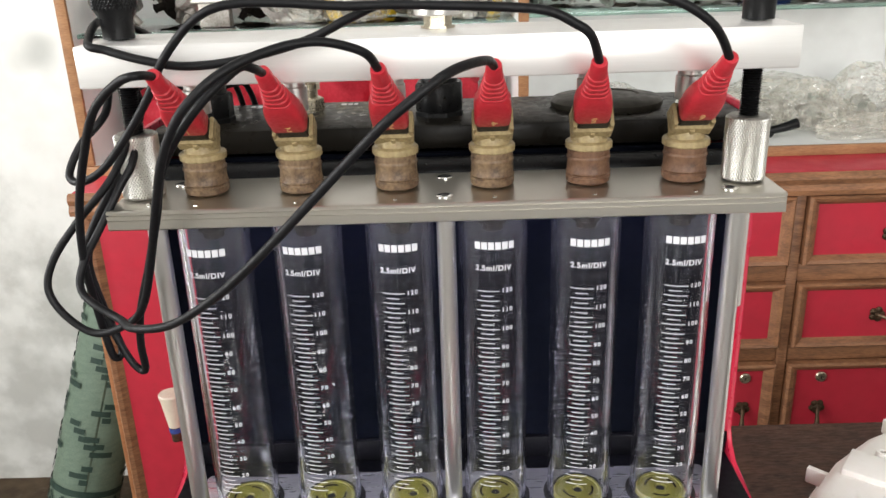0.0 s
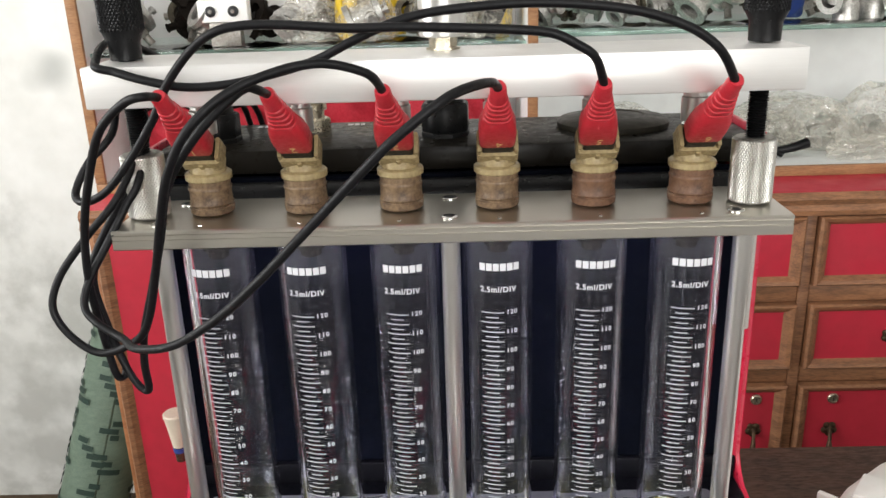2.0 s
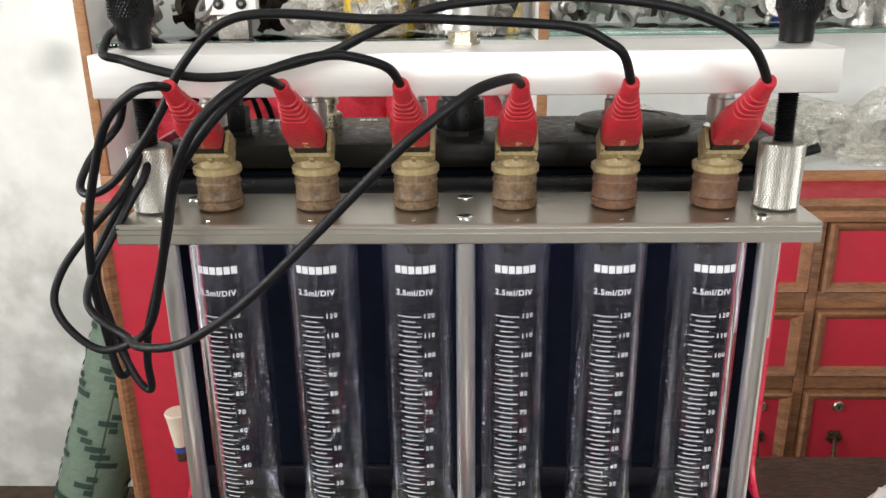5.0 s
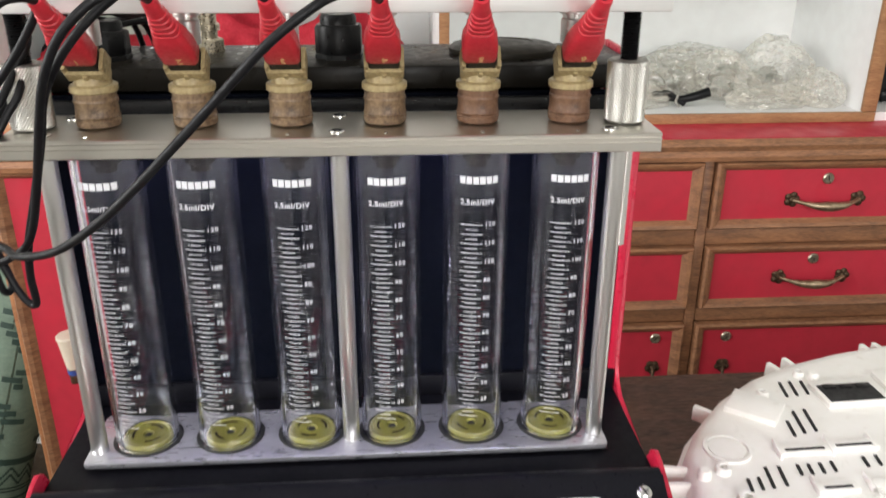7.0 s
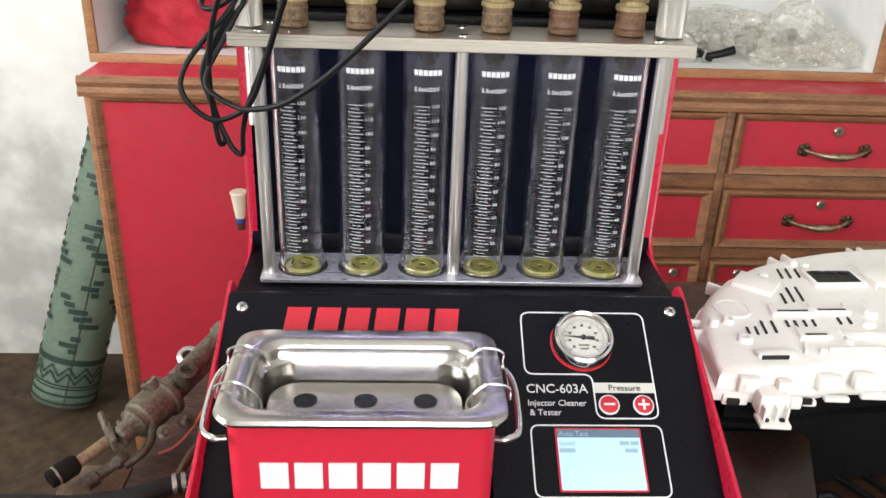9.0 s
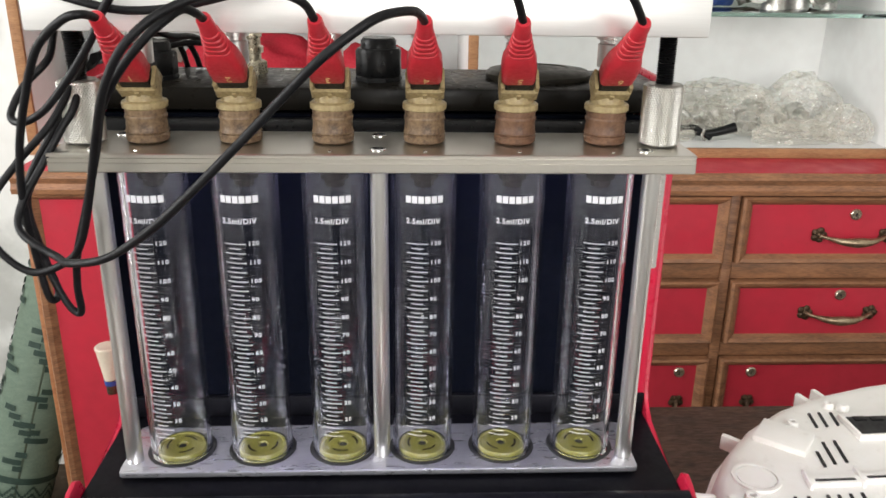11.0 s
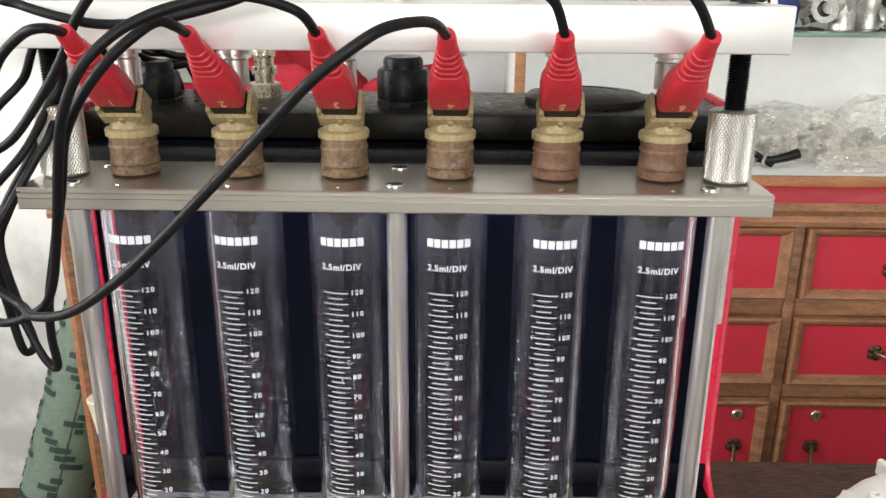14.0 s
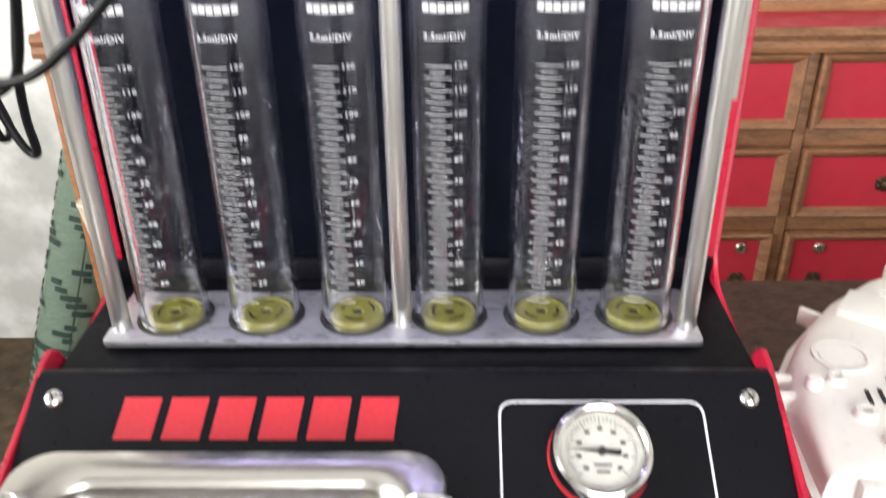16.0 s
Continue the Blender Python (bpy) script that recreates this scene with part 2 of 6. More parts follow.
leather_brown = material("leather_brown", (0.024, 0.010, 0.006), 0.4, second=(0.010, 0.005, 0.003), scale=20, amount=0.6, bump=0.15, bump_scale=300, spec=0.25)
board_brown = material("board_brown", (0.20, 0.125, 0.070), 0.6, second=(0.11, 0.065, 0.035), scale=16, amount=0.7, stretch=(4, 1, 1), bump=0.2, bump_scale=120)
hose_rubber = material("hose_rubber", (0.010, 0.010, 0.010), 0.65, spec=0.25, scale=60, amount=0.5, bump=0.3, bump_scale=400)
wire_red = material("wire_red", (0.5, 0.08, 0.05), 0.5, scale=60, amount=0.3)
marker_blue = material("marker_blue", (0.02, 0.05, 0.22), 0.45, scale=60, amount=0.3)
tube_glass = glass("tube_glass", (0.97, 0.975, 1.0), 0.0, 1.36)
# dried film on the glass, and its haze of reflections painted as pale diffuse
tn = tube_glass.node_tree
film_haze, film_haze_mix, film_haze_noise, film_haze_map = tn.nodes.new("ShaderNodeBsdfDiffuse"), tn.nodes.new("ShaderNodeMixShader"), tn.nodes.new("ShaderNodeTexNoise"), tn.nodes.new("ShaderNodeMapRange")
film_haze.inputs[0].default_value = (0.60, 0.60, 0.68, 1)
film_haze_noise.inputs["Scale"].default_value = 45
for i, q in zip((1, 2, 3, 4), (0.35, 0.7, 0.0018, 0.0065)):
    film_haze_map.inputs[i].default_value = q
tn.links.new(film_haze_noise.outputs["Fac"], film_haze_map.inputs[0])
# the light strip's glow on the upper ends, painted as denser pale diffuse
glow_at, glow_z, led_glow, haze_glow_sum = tn.nodes.new("ShaderNodeTexCoord"), tn.nodes.new("ShaderNodeSeparateXYZ"), tn.nodes.new("ShaderNodeMapRange"), tn.nodes.new("ShaderNodeMath")
led_glow.interpolation_type = "SMOOTHSTEP"
for i, q in zip((1, 2, 3, 4), (0.345, 0.396, 0.0, 0.020)):
    led_glow.inputs[i].default_value = q
tn.links.new(glow_at.outputs["Object"], glow_z.inputs[0])
tn.links.new(glow_z.outputs["Z"], led_glow.inputs[0])
tn.links.new(film_haze_map.outputs[0], haze_glow_sum.inputs[0])
tn.links.new(led_glow.outputs[0], haze_glow_sum.inputs[1])
tn.links.new(haze_glow_sum.outputs[0], film_haze_mix.inputs[0])
tn.links.new(tn.nodes["Principled BSDF"].outputs[0], film_haze_mix.inputs[1])
tn.links.new(film_haze.outputs[0], film_haze_mix.inputs[2])
tn.links.new(film_haze_mix.outputs[0], tn.nodes["Material Output"].inputs[0])
shelf_glass = glass("shelf_glass", (0.62, 0.86, 0.78), 0.02, 1.45)
gauge_glass = glass("gauge_glass", (1, 1, 1), 0.0, 1.3)
# whitened water drops: the glints of the light strip are in the colour
droplet = material("droplet", (0.85, 0.86, 0.90), 0.15, spec=1.0, scale=200, amount=0.1)
droplet.node_tree.nodes["Principled BSDF"].inputs["Transmission Weight"].default_value = 0.55
led_white = glow("led_white", (0.62, 0.58, 1.0), 26.0)
screen_glow = glow("screen_glow", (0.40, 0.60, 0.78), 0.50)
screen_bar = glow("screen_bar", (0.10, 0.16, 0.21), 0.35)
screen_text = glow("screen_text", (0.25, 0.38, 0.46), 0.4)


def bag_film(name, tint):
    m = bpy.data.materials.new(name)
    m.use_nodes = True
    n, l = m.node_tree.nodes, m.node_tree.links
    p = n["Principled BSDF"]
    p.inputs["Base Color"].default_value, p.inputs["Roughness"].default_value = (*tint, 1), 0.07
    p.inputs["Specular IOR Level"].default_value = 1.0
    clear, mix, t = n.new("ShaderNodeBsdfTransparent"), n.new("ShaderNodeMixShader"), n.new("ShaderNodeTexNoise")
    t.inputs["Scale"].default_value = 14
    r = n.new("ShaderNodeMapRange")
    r.inputs[1].default_value, r.inputs[2].default_value, r.inputs[3].default_value, r.inputs[4].default_value = 0.35, 0.65, 0.10, 0.42
    crease, relief, tc, mp = n.new("ShaderNodeTexNoise"), n.new("ShaderNodeBump"), n.new("ShaderNodeTexCoord"), n.new("ShaderNodeMapping")
    crease.inputs["Scale"].default_value, crease.inputs["Detail"].default_value, crease.inputs["Distortion"].default_value = 7, 0.6, 2.2
    mp.inputs["Scale"].default_value, mp.inputs["Rotation"].default_value = (1, 1, 2.4), (0.3, 0.5, 0.4)
    relief.inputs["Strength"].default_value, relief.inputs["Distance"].default_value = 0.9, 0.012
    l.new(tc.outputs["Object"], mp.inputs[0])
    l.new(mp.outputs[0], crease.inputs["Vector"])
    l.new(crease.outputs["Fac"], relief.inputs["Height"])
    l.new(relief.outputs[0], p.inputs["Normal"])
    l.new(t.outputs["Fac"], r.inputs[0])
    l.new(r.outputs[0], mix.inputs[0])
    l.new(clear.outputs[0], mix.inputs[1])
    l.new(p.outputs[0], mix.inputs[2])
    l.new(mix.outputs[0], n["Material Output"].inputs[0])
    return m


clear_bag = bag_film("clear_bag", (0.74, 0.70, 0.61))


# ---- mesh helpers ----
def box(bm, x0, x1, y0, y1, z0, z1, bev=0.0, seg=2, m=None):
    vs = [bm.verts.new((x, y, z)) for x in (x0, x1) for y in (y0, y1) for z in (z0, z1)]
    fs = [bm.faces.new([vs[i] for i in q]) for q in ((0, 1, 3, 2), (4, 6, 7, 5), (0, 4, 5, 1), (2, 3, 7, 6), (0, 2, 6, 4), (1, 5, 7, 3))]
    if bev:
        edges = list({e for q in fs for e in q.edges})
        out = bmesh.ops.bevel(bm, geom=edges, offset=bev, segments=seg, profile=0.5, affect="EDGES")
        vs = list({v for q in out["faces"] for v in q.verts} | {v for v in vs if v.is_valid})
    if m is not None:
        for v in vs:
            v.co = m @ v.co
    return vs


def lathe(bm, profile, seg=32, m=None, close=True):
    """Turns (radius, height) pairs about z; radii of 0 close the ends."""
    rings = []
    for r, z in profile:
        if r <= 1e-7:
            rings.append([bm.verts.new((0, 0, z))])
        else:
            rings.append([bm.verts.new((r * math.cos(2 * math.pi * i / seg), r * math.sin(2 * math.pi * i / seg), z)) for i in range(seg)])
    for a, b in zip(rings, rings[1:]):
        for i in range(seg):
            j = (i + 1) % seg
            if len(a) == 1 and len(b) == 1:
                continue
            if len(a) == 1:
                bm.faces.new((a[0], b[j], b[i]))
            elif len(b) == 1:
                bm.faces.new((a[i], a[j], b[0]))
            else:
                bm.faces.new((a[i], a[j], b[j], b[i]))
    vs = [v for r in rings for v in r]
    if m is not None:
        for v in vs:
            v.co = m @ v.co
    return vs


def solid(*pairs):
    """A closed lathe profile from (radius, height) pairs."""
    return [(0, pairs[0][1]), *pairs, (0, pairs[-1][1])]


def smooth_path(points, steps=8):
    pts = [Vector(p) for p in points]
    pts = [2 * pts[0] - pts[1]] + pts + [2 * pts[-1] - pts[-2]]
    out = []
    for i in range(1, len(pts) - 2):
        p0, p1, p2, p3 = pts[i - 1:i + 3]
        for k in range(steps):
            t = k / steps
            out.append(0.5 * ((2 * p1) + (p2 - p0) * t + (2 * p0 - 5 * p1 + 4 * p2 - p3) * t * t + (3 * p1 - p0 - 3 * p2 + p3) * t ** 3))
    return out + [pts[-2]]


def sweep(bm, points, r, seg=10, steps=8, closed=False):
    path = smooth_path(points, steps) if steps > 1 else [Vector(p) for p in points]
    up, rings = Vector((0.31, 0.2, 0.93)), []
    n = len(path)
    for i, p in enumerate(path):
        a, b = (path[(i - 1) % n], path[(i + 1) % n]) if closed else (path[max(i - 1, 0)], path[min(i + 1, n - 1)])
        d = (b - a).normalized()
        u = (up - d * up.dot(d)).normalized()
        w, up = d.cross(u), u
        rad = r(i / max(1, n - 1)) if callable(r) else r
        rings.append([bm.verts.new(p + rad * (u * math.cos(2 * math.pi * k / seg) + w * math.sin(2 * math.pi * k / seg))) for k in range(seg)])
    for a, b in zip(rings, rings[1:] + ([rings[0]] if closed else [])):
        for k in range(seg):
            bm.faces.new((a[k], a[(k + 1) % seg], b[(k + 1) % seg], b[k]))
    if not closed:
        bm.faces.new(rings[0][::-1])
        bm.faces.new(rings[-1])
    return [v for q in rings for v in q]


def prism(bm, outline, depth, m=None, bev=0.0):
    """A flat outline in x and y, from z = 0 to depth, set by m."""
    low = [bm.verts.new((x, y, 0)) for x, y in outline]
    high = [bm.verts.new((x, y, depth)) for x, y in outline]
    n = len(low)
    fs = [bm.faces.new(low[::-1]), bm.faces.new(high)] + [bm.faces.new((low[i], low[(i + 1) % n], high[(i + 1) % n], high[i])) for i in range(n)]
    vs = low + high
    if bev:
        edges = list({e for e in fs[1].edges} | {e for e in fs[0].edges})
        out = bmesh.ops.bevel(bm, geom=edges, offset=bev, segments=2, profile=0.5, affect="EDGES")
        vs = list({v for q in out["faces"] for v in q.verts} | {v for v in vs if v.is_valid})
    if m is not None:
        for v in vs:
            v.co = m @ v.co
    return vs


def rounded(x0, x1, y0, y1, r, n=6):
    out = []
    for cx, cy, a in ((x1 - r, y1 - r, 0), (x0 + r, y1 - r, 90), (x0 + r, y0 + r, 180), (x1 - r, y0 + r, 270)):
        out += [(cx + r * math.cos(radians(a + 90 * k / n)), cy + r * math.sin(radians(a + 90 * k / n))) for k in range(n + 1)]
    return out


def ring_plate(bm, outer, inner, depth, m=None):
    """A flat frame between two outlines with as many points each."""
    n = len(outer)
    lay = [[bm.verts.new((x, y, z)) for x, y in o] for o in (outer, inner) for z in (0, depth)]
    ol, oh, il, ih = lay
    for i in range(n):
        j = (i + 1) % n
        bm.faces.new((ol[i], ol[j], oh[j], oh[i]))
        bm.faces.new((il[j], il[i], ih[i], ih[j]))
        bm.faces.new((oh[i], oh[j], ih[j], ih[i]))
        bm.faces.new((ol[j], ol[i], il[i], il[j]))
    vs = [v for q in lay for v in q]
    if m is not None:
        for v in vs:
            v.co = m @ v.co
    return vs


SHIFT = Vector((0, 0, 0))  # carried by all that is built while it is set


def origin_of(ob):
    loc = Vector(ob.location)
    while ob.parent:
        ob = ob.parent
        loc += ob.location
    return loc - SHIFT


def finish(bm, name, mat, smooth=40):
    bmesh.ops.recalc_face_normals(bm, faces=bm.faces)
    me = bpy.data.meshes.new(name)
    bm.to_mesh(me)
    bm.free()
    me.materials.append(mat)
    if smooth:
        for q in me.polygons:
            q.use_smooth = True
        me.set_sharp_from_angle(angle=radians(smooth))
    return me


def part(name, bm, mat, parent, label="", smooth=40):
    """Links a bmesh, built in world metres, as one mesh under a thing or a part."""
    me = finish(bm, name, mat, smooth) if isinstance(bm, bmesh.types.BMesh) else bm
    me.transform(Matrix.Translation(-origin_of(parent)))
    ob = new(name, me)
    ob.parent = parent
    return tagged(ob, label)


def thing(name, loc, label, category, group="", kind=""):
    ob = new(name)
    ob.empty_display_size = 0.02
    ob.location = Vector(loc) + SHIFT
    return tagged(ob, label, category, group, kind)


def single(name, bm, mat, label, category, group="", kind="", smooth=40):
    ob = new(name, finish(bm, name, mat, smooth))
    ob.location = SHIFT
    return tagged(ob, label, category, group, kind)


def again(ob, offset, parent=None):
    """A part once more, with its own parts, shifted; the meshes are shared."""
    c = ob.copy()
    scene.collection.objects.link(c)
    c.parent = parent or ob.parent
    c.location = Vector(ob.location) + Vector(offset) if parent is None else ob.location
    for k in ob.children:
        again(k, (0, 0, 0), c)
    return c


def letters(text, size, depth=0.0002, align="LEFT", spacing=1.0, bold=0.0):
    cu = bpy.data.curves.new("letters", "FONT")
    cu.body, cu.size, cu.extrude, cu.align_x, cu.space_character = text, size, depth, align, spacing
    cu.resolution_u, cu.offset = 3, bold
    ob = bpy.data.objects.new("letters", cu)
    me = bpy.data.meshes.new_from_object(ob)
    bpy.data.objects.remove(ob)
    bpy.data.curves.remove(cu)
    return me


def letter_bm(bm, text, size, m, depth=0.0002, align="LEFT", spacing=1.0, bend=None, bold=0.0):
    me = letters(text, size, depth, align, spacing, bold)
    me.transform(m)
    if bend:
        for v in me.vertices:
            v.co = bend(v.co)
    bm.from_mesh(me)
    bpy.data.meshes.remove(me)


def B():
    return bmesh.new()


# ---- the room ----
FLOOR, TABLE = -0.79, -0.012


def wall_with_hole(name, axis, at, thick, a0, a1, b0, b1, hole, label):
    """A wall across x or y; hole is (from, to, low, high) along it."""
    bm = B()
    h0, h1, l0, l1 = hole
    for s0, s1, t0, t1 in ((a0, h0, b0, b1), (h1, a1, b0, b1), (h0, h1, b0, l0), (h0, h1, l1, b1)):
        if s1 - s0 > 1e-4 and t1 - t0 > 1e-4:
            if axis == "x":
                box(bm, at, at + thick, s0, s1, t0, t1)
            else:
                box(bm, s0, s1, at, at + thick, t0, t1)
    return single(name, bm, plaster, label, "wall", kind="structure", smooth=0)


bm = B()
box(bm, -2.35, 2.75, -2.75, 1.56, FLOOR - 0.1, FLOOR)
single("floor", bm, concrete, "dusty brown concrete floor with stains", "floor", kind="structure", smooth=0)
bm = B()
box(bm, -2.35, 2.75, -2.75, 1.56, 2.15, 2.25)
single("ceiling", bm, ceiling_paint, "plain white painted ceiling", "ceiling", kind="structure", smooth=0)
bm = B()
box(bm, -2.2, 2.6, 1.41, 1.55, FLOOR, 2.15)
single("wall_north", bm, plaster, "white limewashed plaster wall with grey scuffs low down", "wall", kind="structure", smooth=0)
wall_with_hole("wall_west", "x", -2.35, 0.15, -2.75, 1.56, FLOOR, 2.15, (-1.4, 0.4, 0.25, 1.65), "white plaster wall with a window opening")
wall_with_hole("wall_south", "y", -2.75, 0.15, -2.2, 2.6, FLOOR, 2.15, (-0.45, 1.45, FLOOR, 1.65), "white plaster wall with an open doorway")
bm = B()
box(bm, 2.6, 2.75, -2.75, 1.56, FLOOR, 2.15)
single("wall_east", bm, plaster, "plain white plaster wall", "wall", kind="structure", smooth=0)

# ---- the tables ----
def table(name, x0, x1, y0, y1, label):
    t = thing(name, ((x0 + x1) / 2, (y0 + y1) / 2, FLOOR), label, "table")
    bm = B()
    box(bm, x0, x1, y0, y1, TABLE - 0.028, TABLE, 0.003)
    part("tabletop", bm, table_wood, t)
    for x in (x0 + 0.03, x1 - 0.03):
        for y in (y0 + 0.03, y1 - 0.03):
            bm = B()
            box(bm, x - 0.022, x + 0.022, y - 0.022, y + 0.022, FLOOR, TABLE - 0.0283, 0.003)
            part("leg", bm, table_wood, t)
    for y in (y0 + 0.02, y1 - 0.04):
        bm = B()
        box(bm, x0 + 0.053, x1 - 0.053, y, y + 0.02, TABLE - 0.11, TABLE - 0.0285, 0.002)
        part("apron", bm, table_wood, t)
    return t


bench = table("work_table", -0.288, 0.192, -0.62, 0.148, "dark brown wooden work table with a worn top")
bm = B()
box(bm, -0.345, -0.2885, -0.45, -0.004, TABLE - 0.020, TABLE - 0.0005, 0.002)
part("edge_board", bm, board_brown, bench, "lighter worn board along the table edge")
table("side_table", 0.1935, 1.15, -0.62, 0.385, "dark brown wooden side table beside the work table")

# ---- cabinet with hutch ----
SHIFT = Vector((0.010, 0, 0.009))
FOOT = FLOOR - SHIFT.z
CF, CB, CX0, CX1, CT = 0.955, 1.395, -0.662, 1.06, 0.113
cab = thing("drawer_cabinet", (0.2, 1.17, FOOT), "red and brown wooden cabinet with drawers and a moulded worktop edge", "cabinet")
bm = B()
box(bm, CX0, CX0 + 0.022, CF, CB, FOOT, 0.07)
box(bm, CX1 - 0.022, CX1, CF, CB, FOOT, 0.07)
box(bm, CX0 + 0.022, CX1 - 0.022, CB - 0.012, CB, FOOT, 0.07)
box(bm, CX0 + 0.022, CX1 - 0.022, CF + 0.03, CB - 0.012, FOOT + 0.05, FOOT + 0.07)
box(bm, CX0 + 0.022, CX1 - 0.022, CF + 0.012, CF + 0.03, FOOT, 0.07)
part("carcass", bm, brown_wood, cab)
bm = B()
box(bm, CX0 - 0.002, CX1 + 0.012, 0.946, CB, 0.07, CT, 0.003)
part("worktop", bm, red_paint, cab, "red painted worktop surface")
bm = B()
prism(bm, [(0.0, 0.0), (0.016, 0.0), (0.016, 0.036), (0.009, 0.039), (0.003, 0.036), (-0.001, 0.028), (0.003, 0.018), (-0.002, 0.009)], CX1 - CX0 + 0.019,
      Matrix(((0, 0, 1, CX0 - 0.004), (1, 0, 0, 0.929), (0, 1, 0, 0.0745), (0, 0, 0, 1))))
part("edge_moulding", bm, brown_rail, cab, "worn brown wooden moulding")


def face_frame(x0, x1, z0, z1, mat, name="rail", y=CF, proud=0.010):
    bm = B()
    box(bm, x0, x1, y - proud, y + 0.012, z0, z1, 0.0025)
    return part(name, bm, mat, cab)


STILE0, STILE1 = 0.586, 0.605
ROWS_Z = ((0.0705, -0.0565), (-0.0925, -0.219), (-0.2535, -0.77))
face_frame(CX0, CX0 + 0.012, FOOT, 0.0745, stile_wood, "stile")
face_frame(STILE0, STILE1, FOOT, 0.0745, brown_wood, "stile")
face_frame(CX1 - 0.03, CX1, FOOT, 0.0745, brown_wood, "stile")
face_frame(-0.09, -0.055, FOOT, 0.0745, brown_wood, "stile")
for zt, zb in ((-0.057, -0.0915), (-0.2195, -0.2515)):
    for xa, xb in ((-0.055, STILE0), (STILE1, CX1 - 0.03)):
        face_frame(xa + 0.0005, xb - 0.0005, zb, zt, brown_rail, "rail", proud=0.007)


def framed_front(name, x0, x1, z0, z1, rim=0.019, level=0.0165):
    """A drawer or door front: a bevelled wooden frame, mitred at its corners, round a painted field."""
    bm = B()
    y = CF - 0.004
    o = [(x0, z0), (x1, z0), (x1, z1), (x0, z1)]
    layers = []
    for inset, lift in ((0, 0.0), (0.0, 0.016), (0.004, 0.020), (rim * 0.55, 0.017), (rim, 0.008), (rim, 0.0)):
        layers.append([bm.verts.new((x0 + inset if i in (0, 3) else x1 - inset, y - lift, z0 + inset * level / rim if i < 2 else z1 - inset * level / rim)) for i in range(4)])
    for a, b in zip(layers, layers[1:]):
        for i in range(4):
            bm.faces.new((a[i], a[(i + 1) % 4], b[(i + 1) % 4], b[i]))
    front = part(name, bm, brown_rail if z1 - z0 < 0.3 else brown_wood, cab, smooth=20)
    bm = B()
    box(bm, x0 + rim - 0.001, x1 - rim + 0.001, y - 0.008, y - 0.001, z0 + level - 0.001, z1 - level + 0.001)
    part("field", bm, red_paint, front, "red painted panel")
    return front


def bow_handle(parent, x, z, w=0.125, upright=False):
    """A drop handle: two leaf-shaped rosettes and a bowed grip."""
    y = CF - 0.013
    turn = Matrix.Translation((x, y, z)) @ (Matrix.Rotation(radians(90), 4, "Y") if upright else Matrix())
    bm = B()
    sweep(bm, [turn @ Vector(p) for p in ((-w / 2, -0.006, 0), (-w * 0.36, -0.016, -0.003), (-w * 0.15, -0.025, -0.006), (w * 0.15, -0.025, -0.006), (w * 0.36, -0.016, -0.003), (w / 2, -0.006, 0))],
          lambda t: 0.0034 + 0.0060 * max(0, 1 - abs(t - 0.5) / 0.32), 10, 6)
    handle = part("handle", bm, brass_dark if upright else brass_worn, parent, "worn bronze bow handle")
    for s in (-1, 1):
        bm = B()
        for a in range(5):
            an = radians(72 * a)
            lathe(bm, solid((0.0068, 0), (0.0068, 0.002), (0.0034, 0.0045)), 10,
                  turn @ Matrix.Translation((s * w / 2 + 0.0084 * math.cos(an), 0, 0.0084 * math.sin(an))) @ Matrix.Rotation(radians(90), 4, "X"))
        lathe(bm, solid((0.007, 0), (0.006, 0.005), (0.002, 0.008)), 12, turn @ Matrix.Translation((s * w / 2, 0, 0)) @ Matrix.Rotation(radians(90), 4, "X"))
        part("rosette", bm, brass_dark, handle, "dark leaf-shaped rosette")


def keyhole(parent, x, z):
    bm = B()
    m = Matrix.Translation((x, CF - 0.012, z)) @ Matrix.Rotation(radians(90), 4, "X")
    lathe(bm, solid((0.0105, 0), (0.0105, 0.003), (0.0085, 0.005), (0.006, 0.005), (0.0055, 0.004)), 24, m)
    k = part("lock", bm, nickel, parent, "round nickel lock")
    bm = B()
    box(bm, x - 0.0008, x + 0.0008, CF - 0.0175, CF - 0.0162, z - 0.003, z + 0.003)
    part("slot", bm, deep_black, k)


for r, (zt, zb) in enumerate(ROWS_Z):
    for xa, xb in ((-0.055, STILE0), (STILE1, CX1 - 0.03)):
        kind = "drawer" if r < 2 else "door"
        if r == 2 and xa < 0:
            xa = 0.25
        fr = framed_front(kind, xa + 0.002, xb - 0.002, zb, zt, 0.020)
        mid = (xa + xb) / 2 + 0.0135
        if r < 2:
            keyhole(fr, mid - 0.012, (0.036 if r == 0 else -0.122))
            bow_handle(fr, mid - 0.012, (-0.003 if r == 0 else -0.158))
        else:
            kx = xb - 0.055 if xa < STILE0 else xa + 0.067
            keyhole(fr, kx, -0.284)
            bow_handle(fr, kx, -0.408, 0.12, True)
framed_front("door", -0.055, 0.246, -0.77, -0.2535, 0.02)
framed_front("door", CX0 + 0.0125, -0.092, -0.775, 0.0735, 0.0215, 0.012)

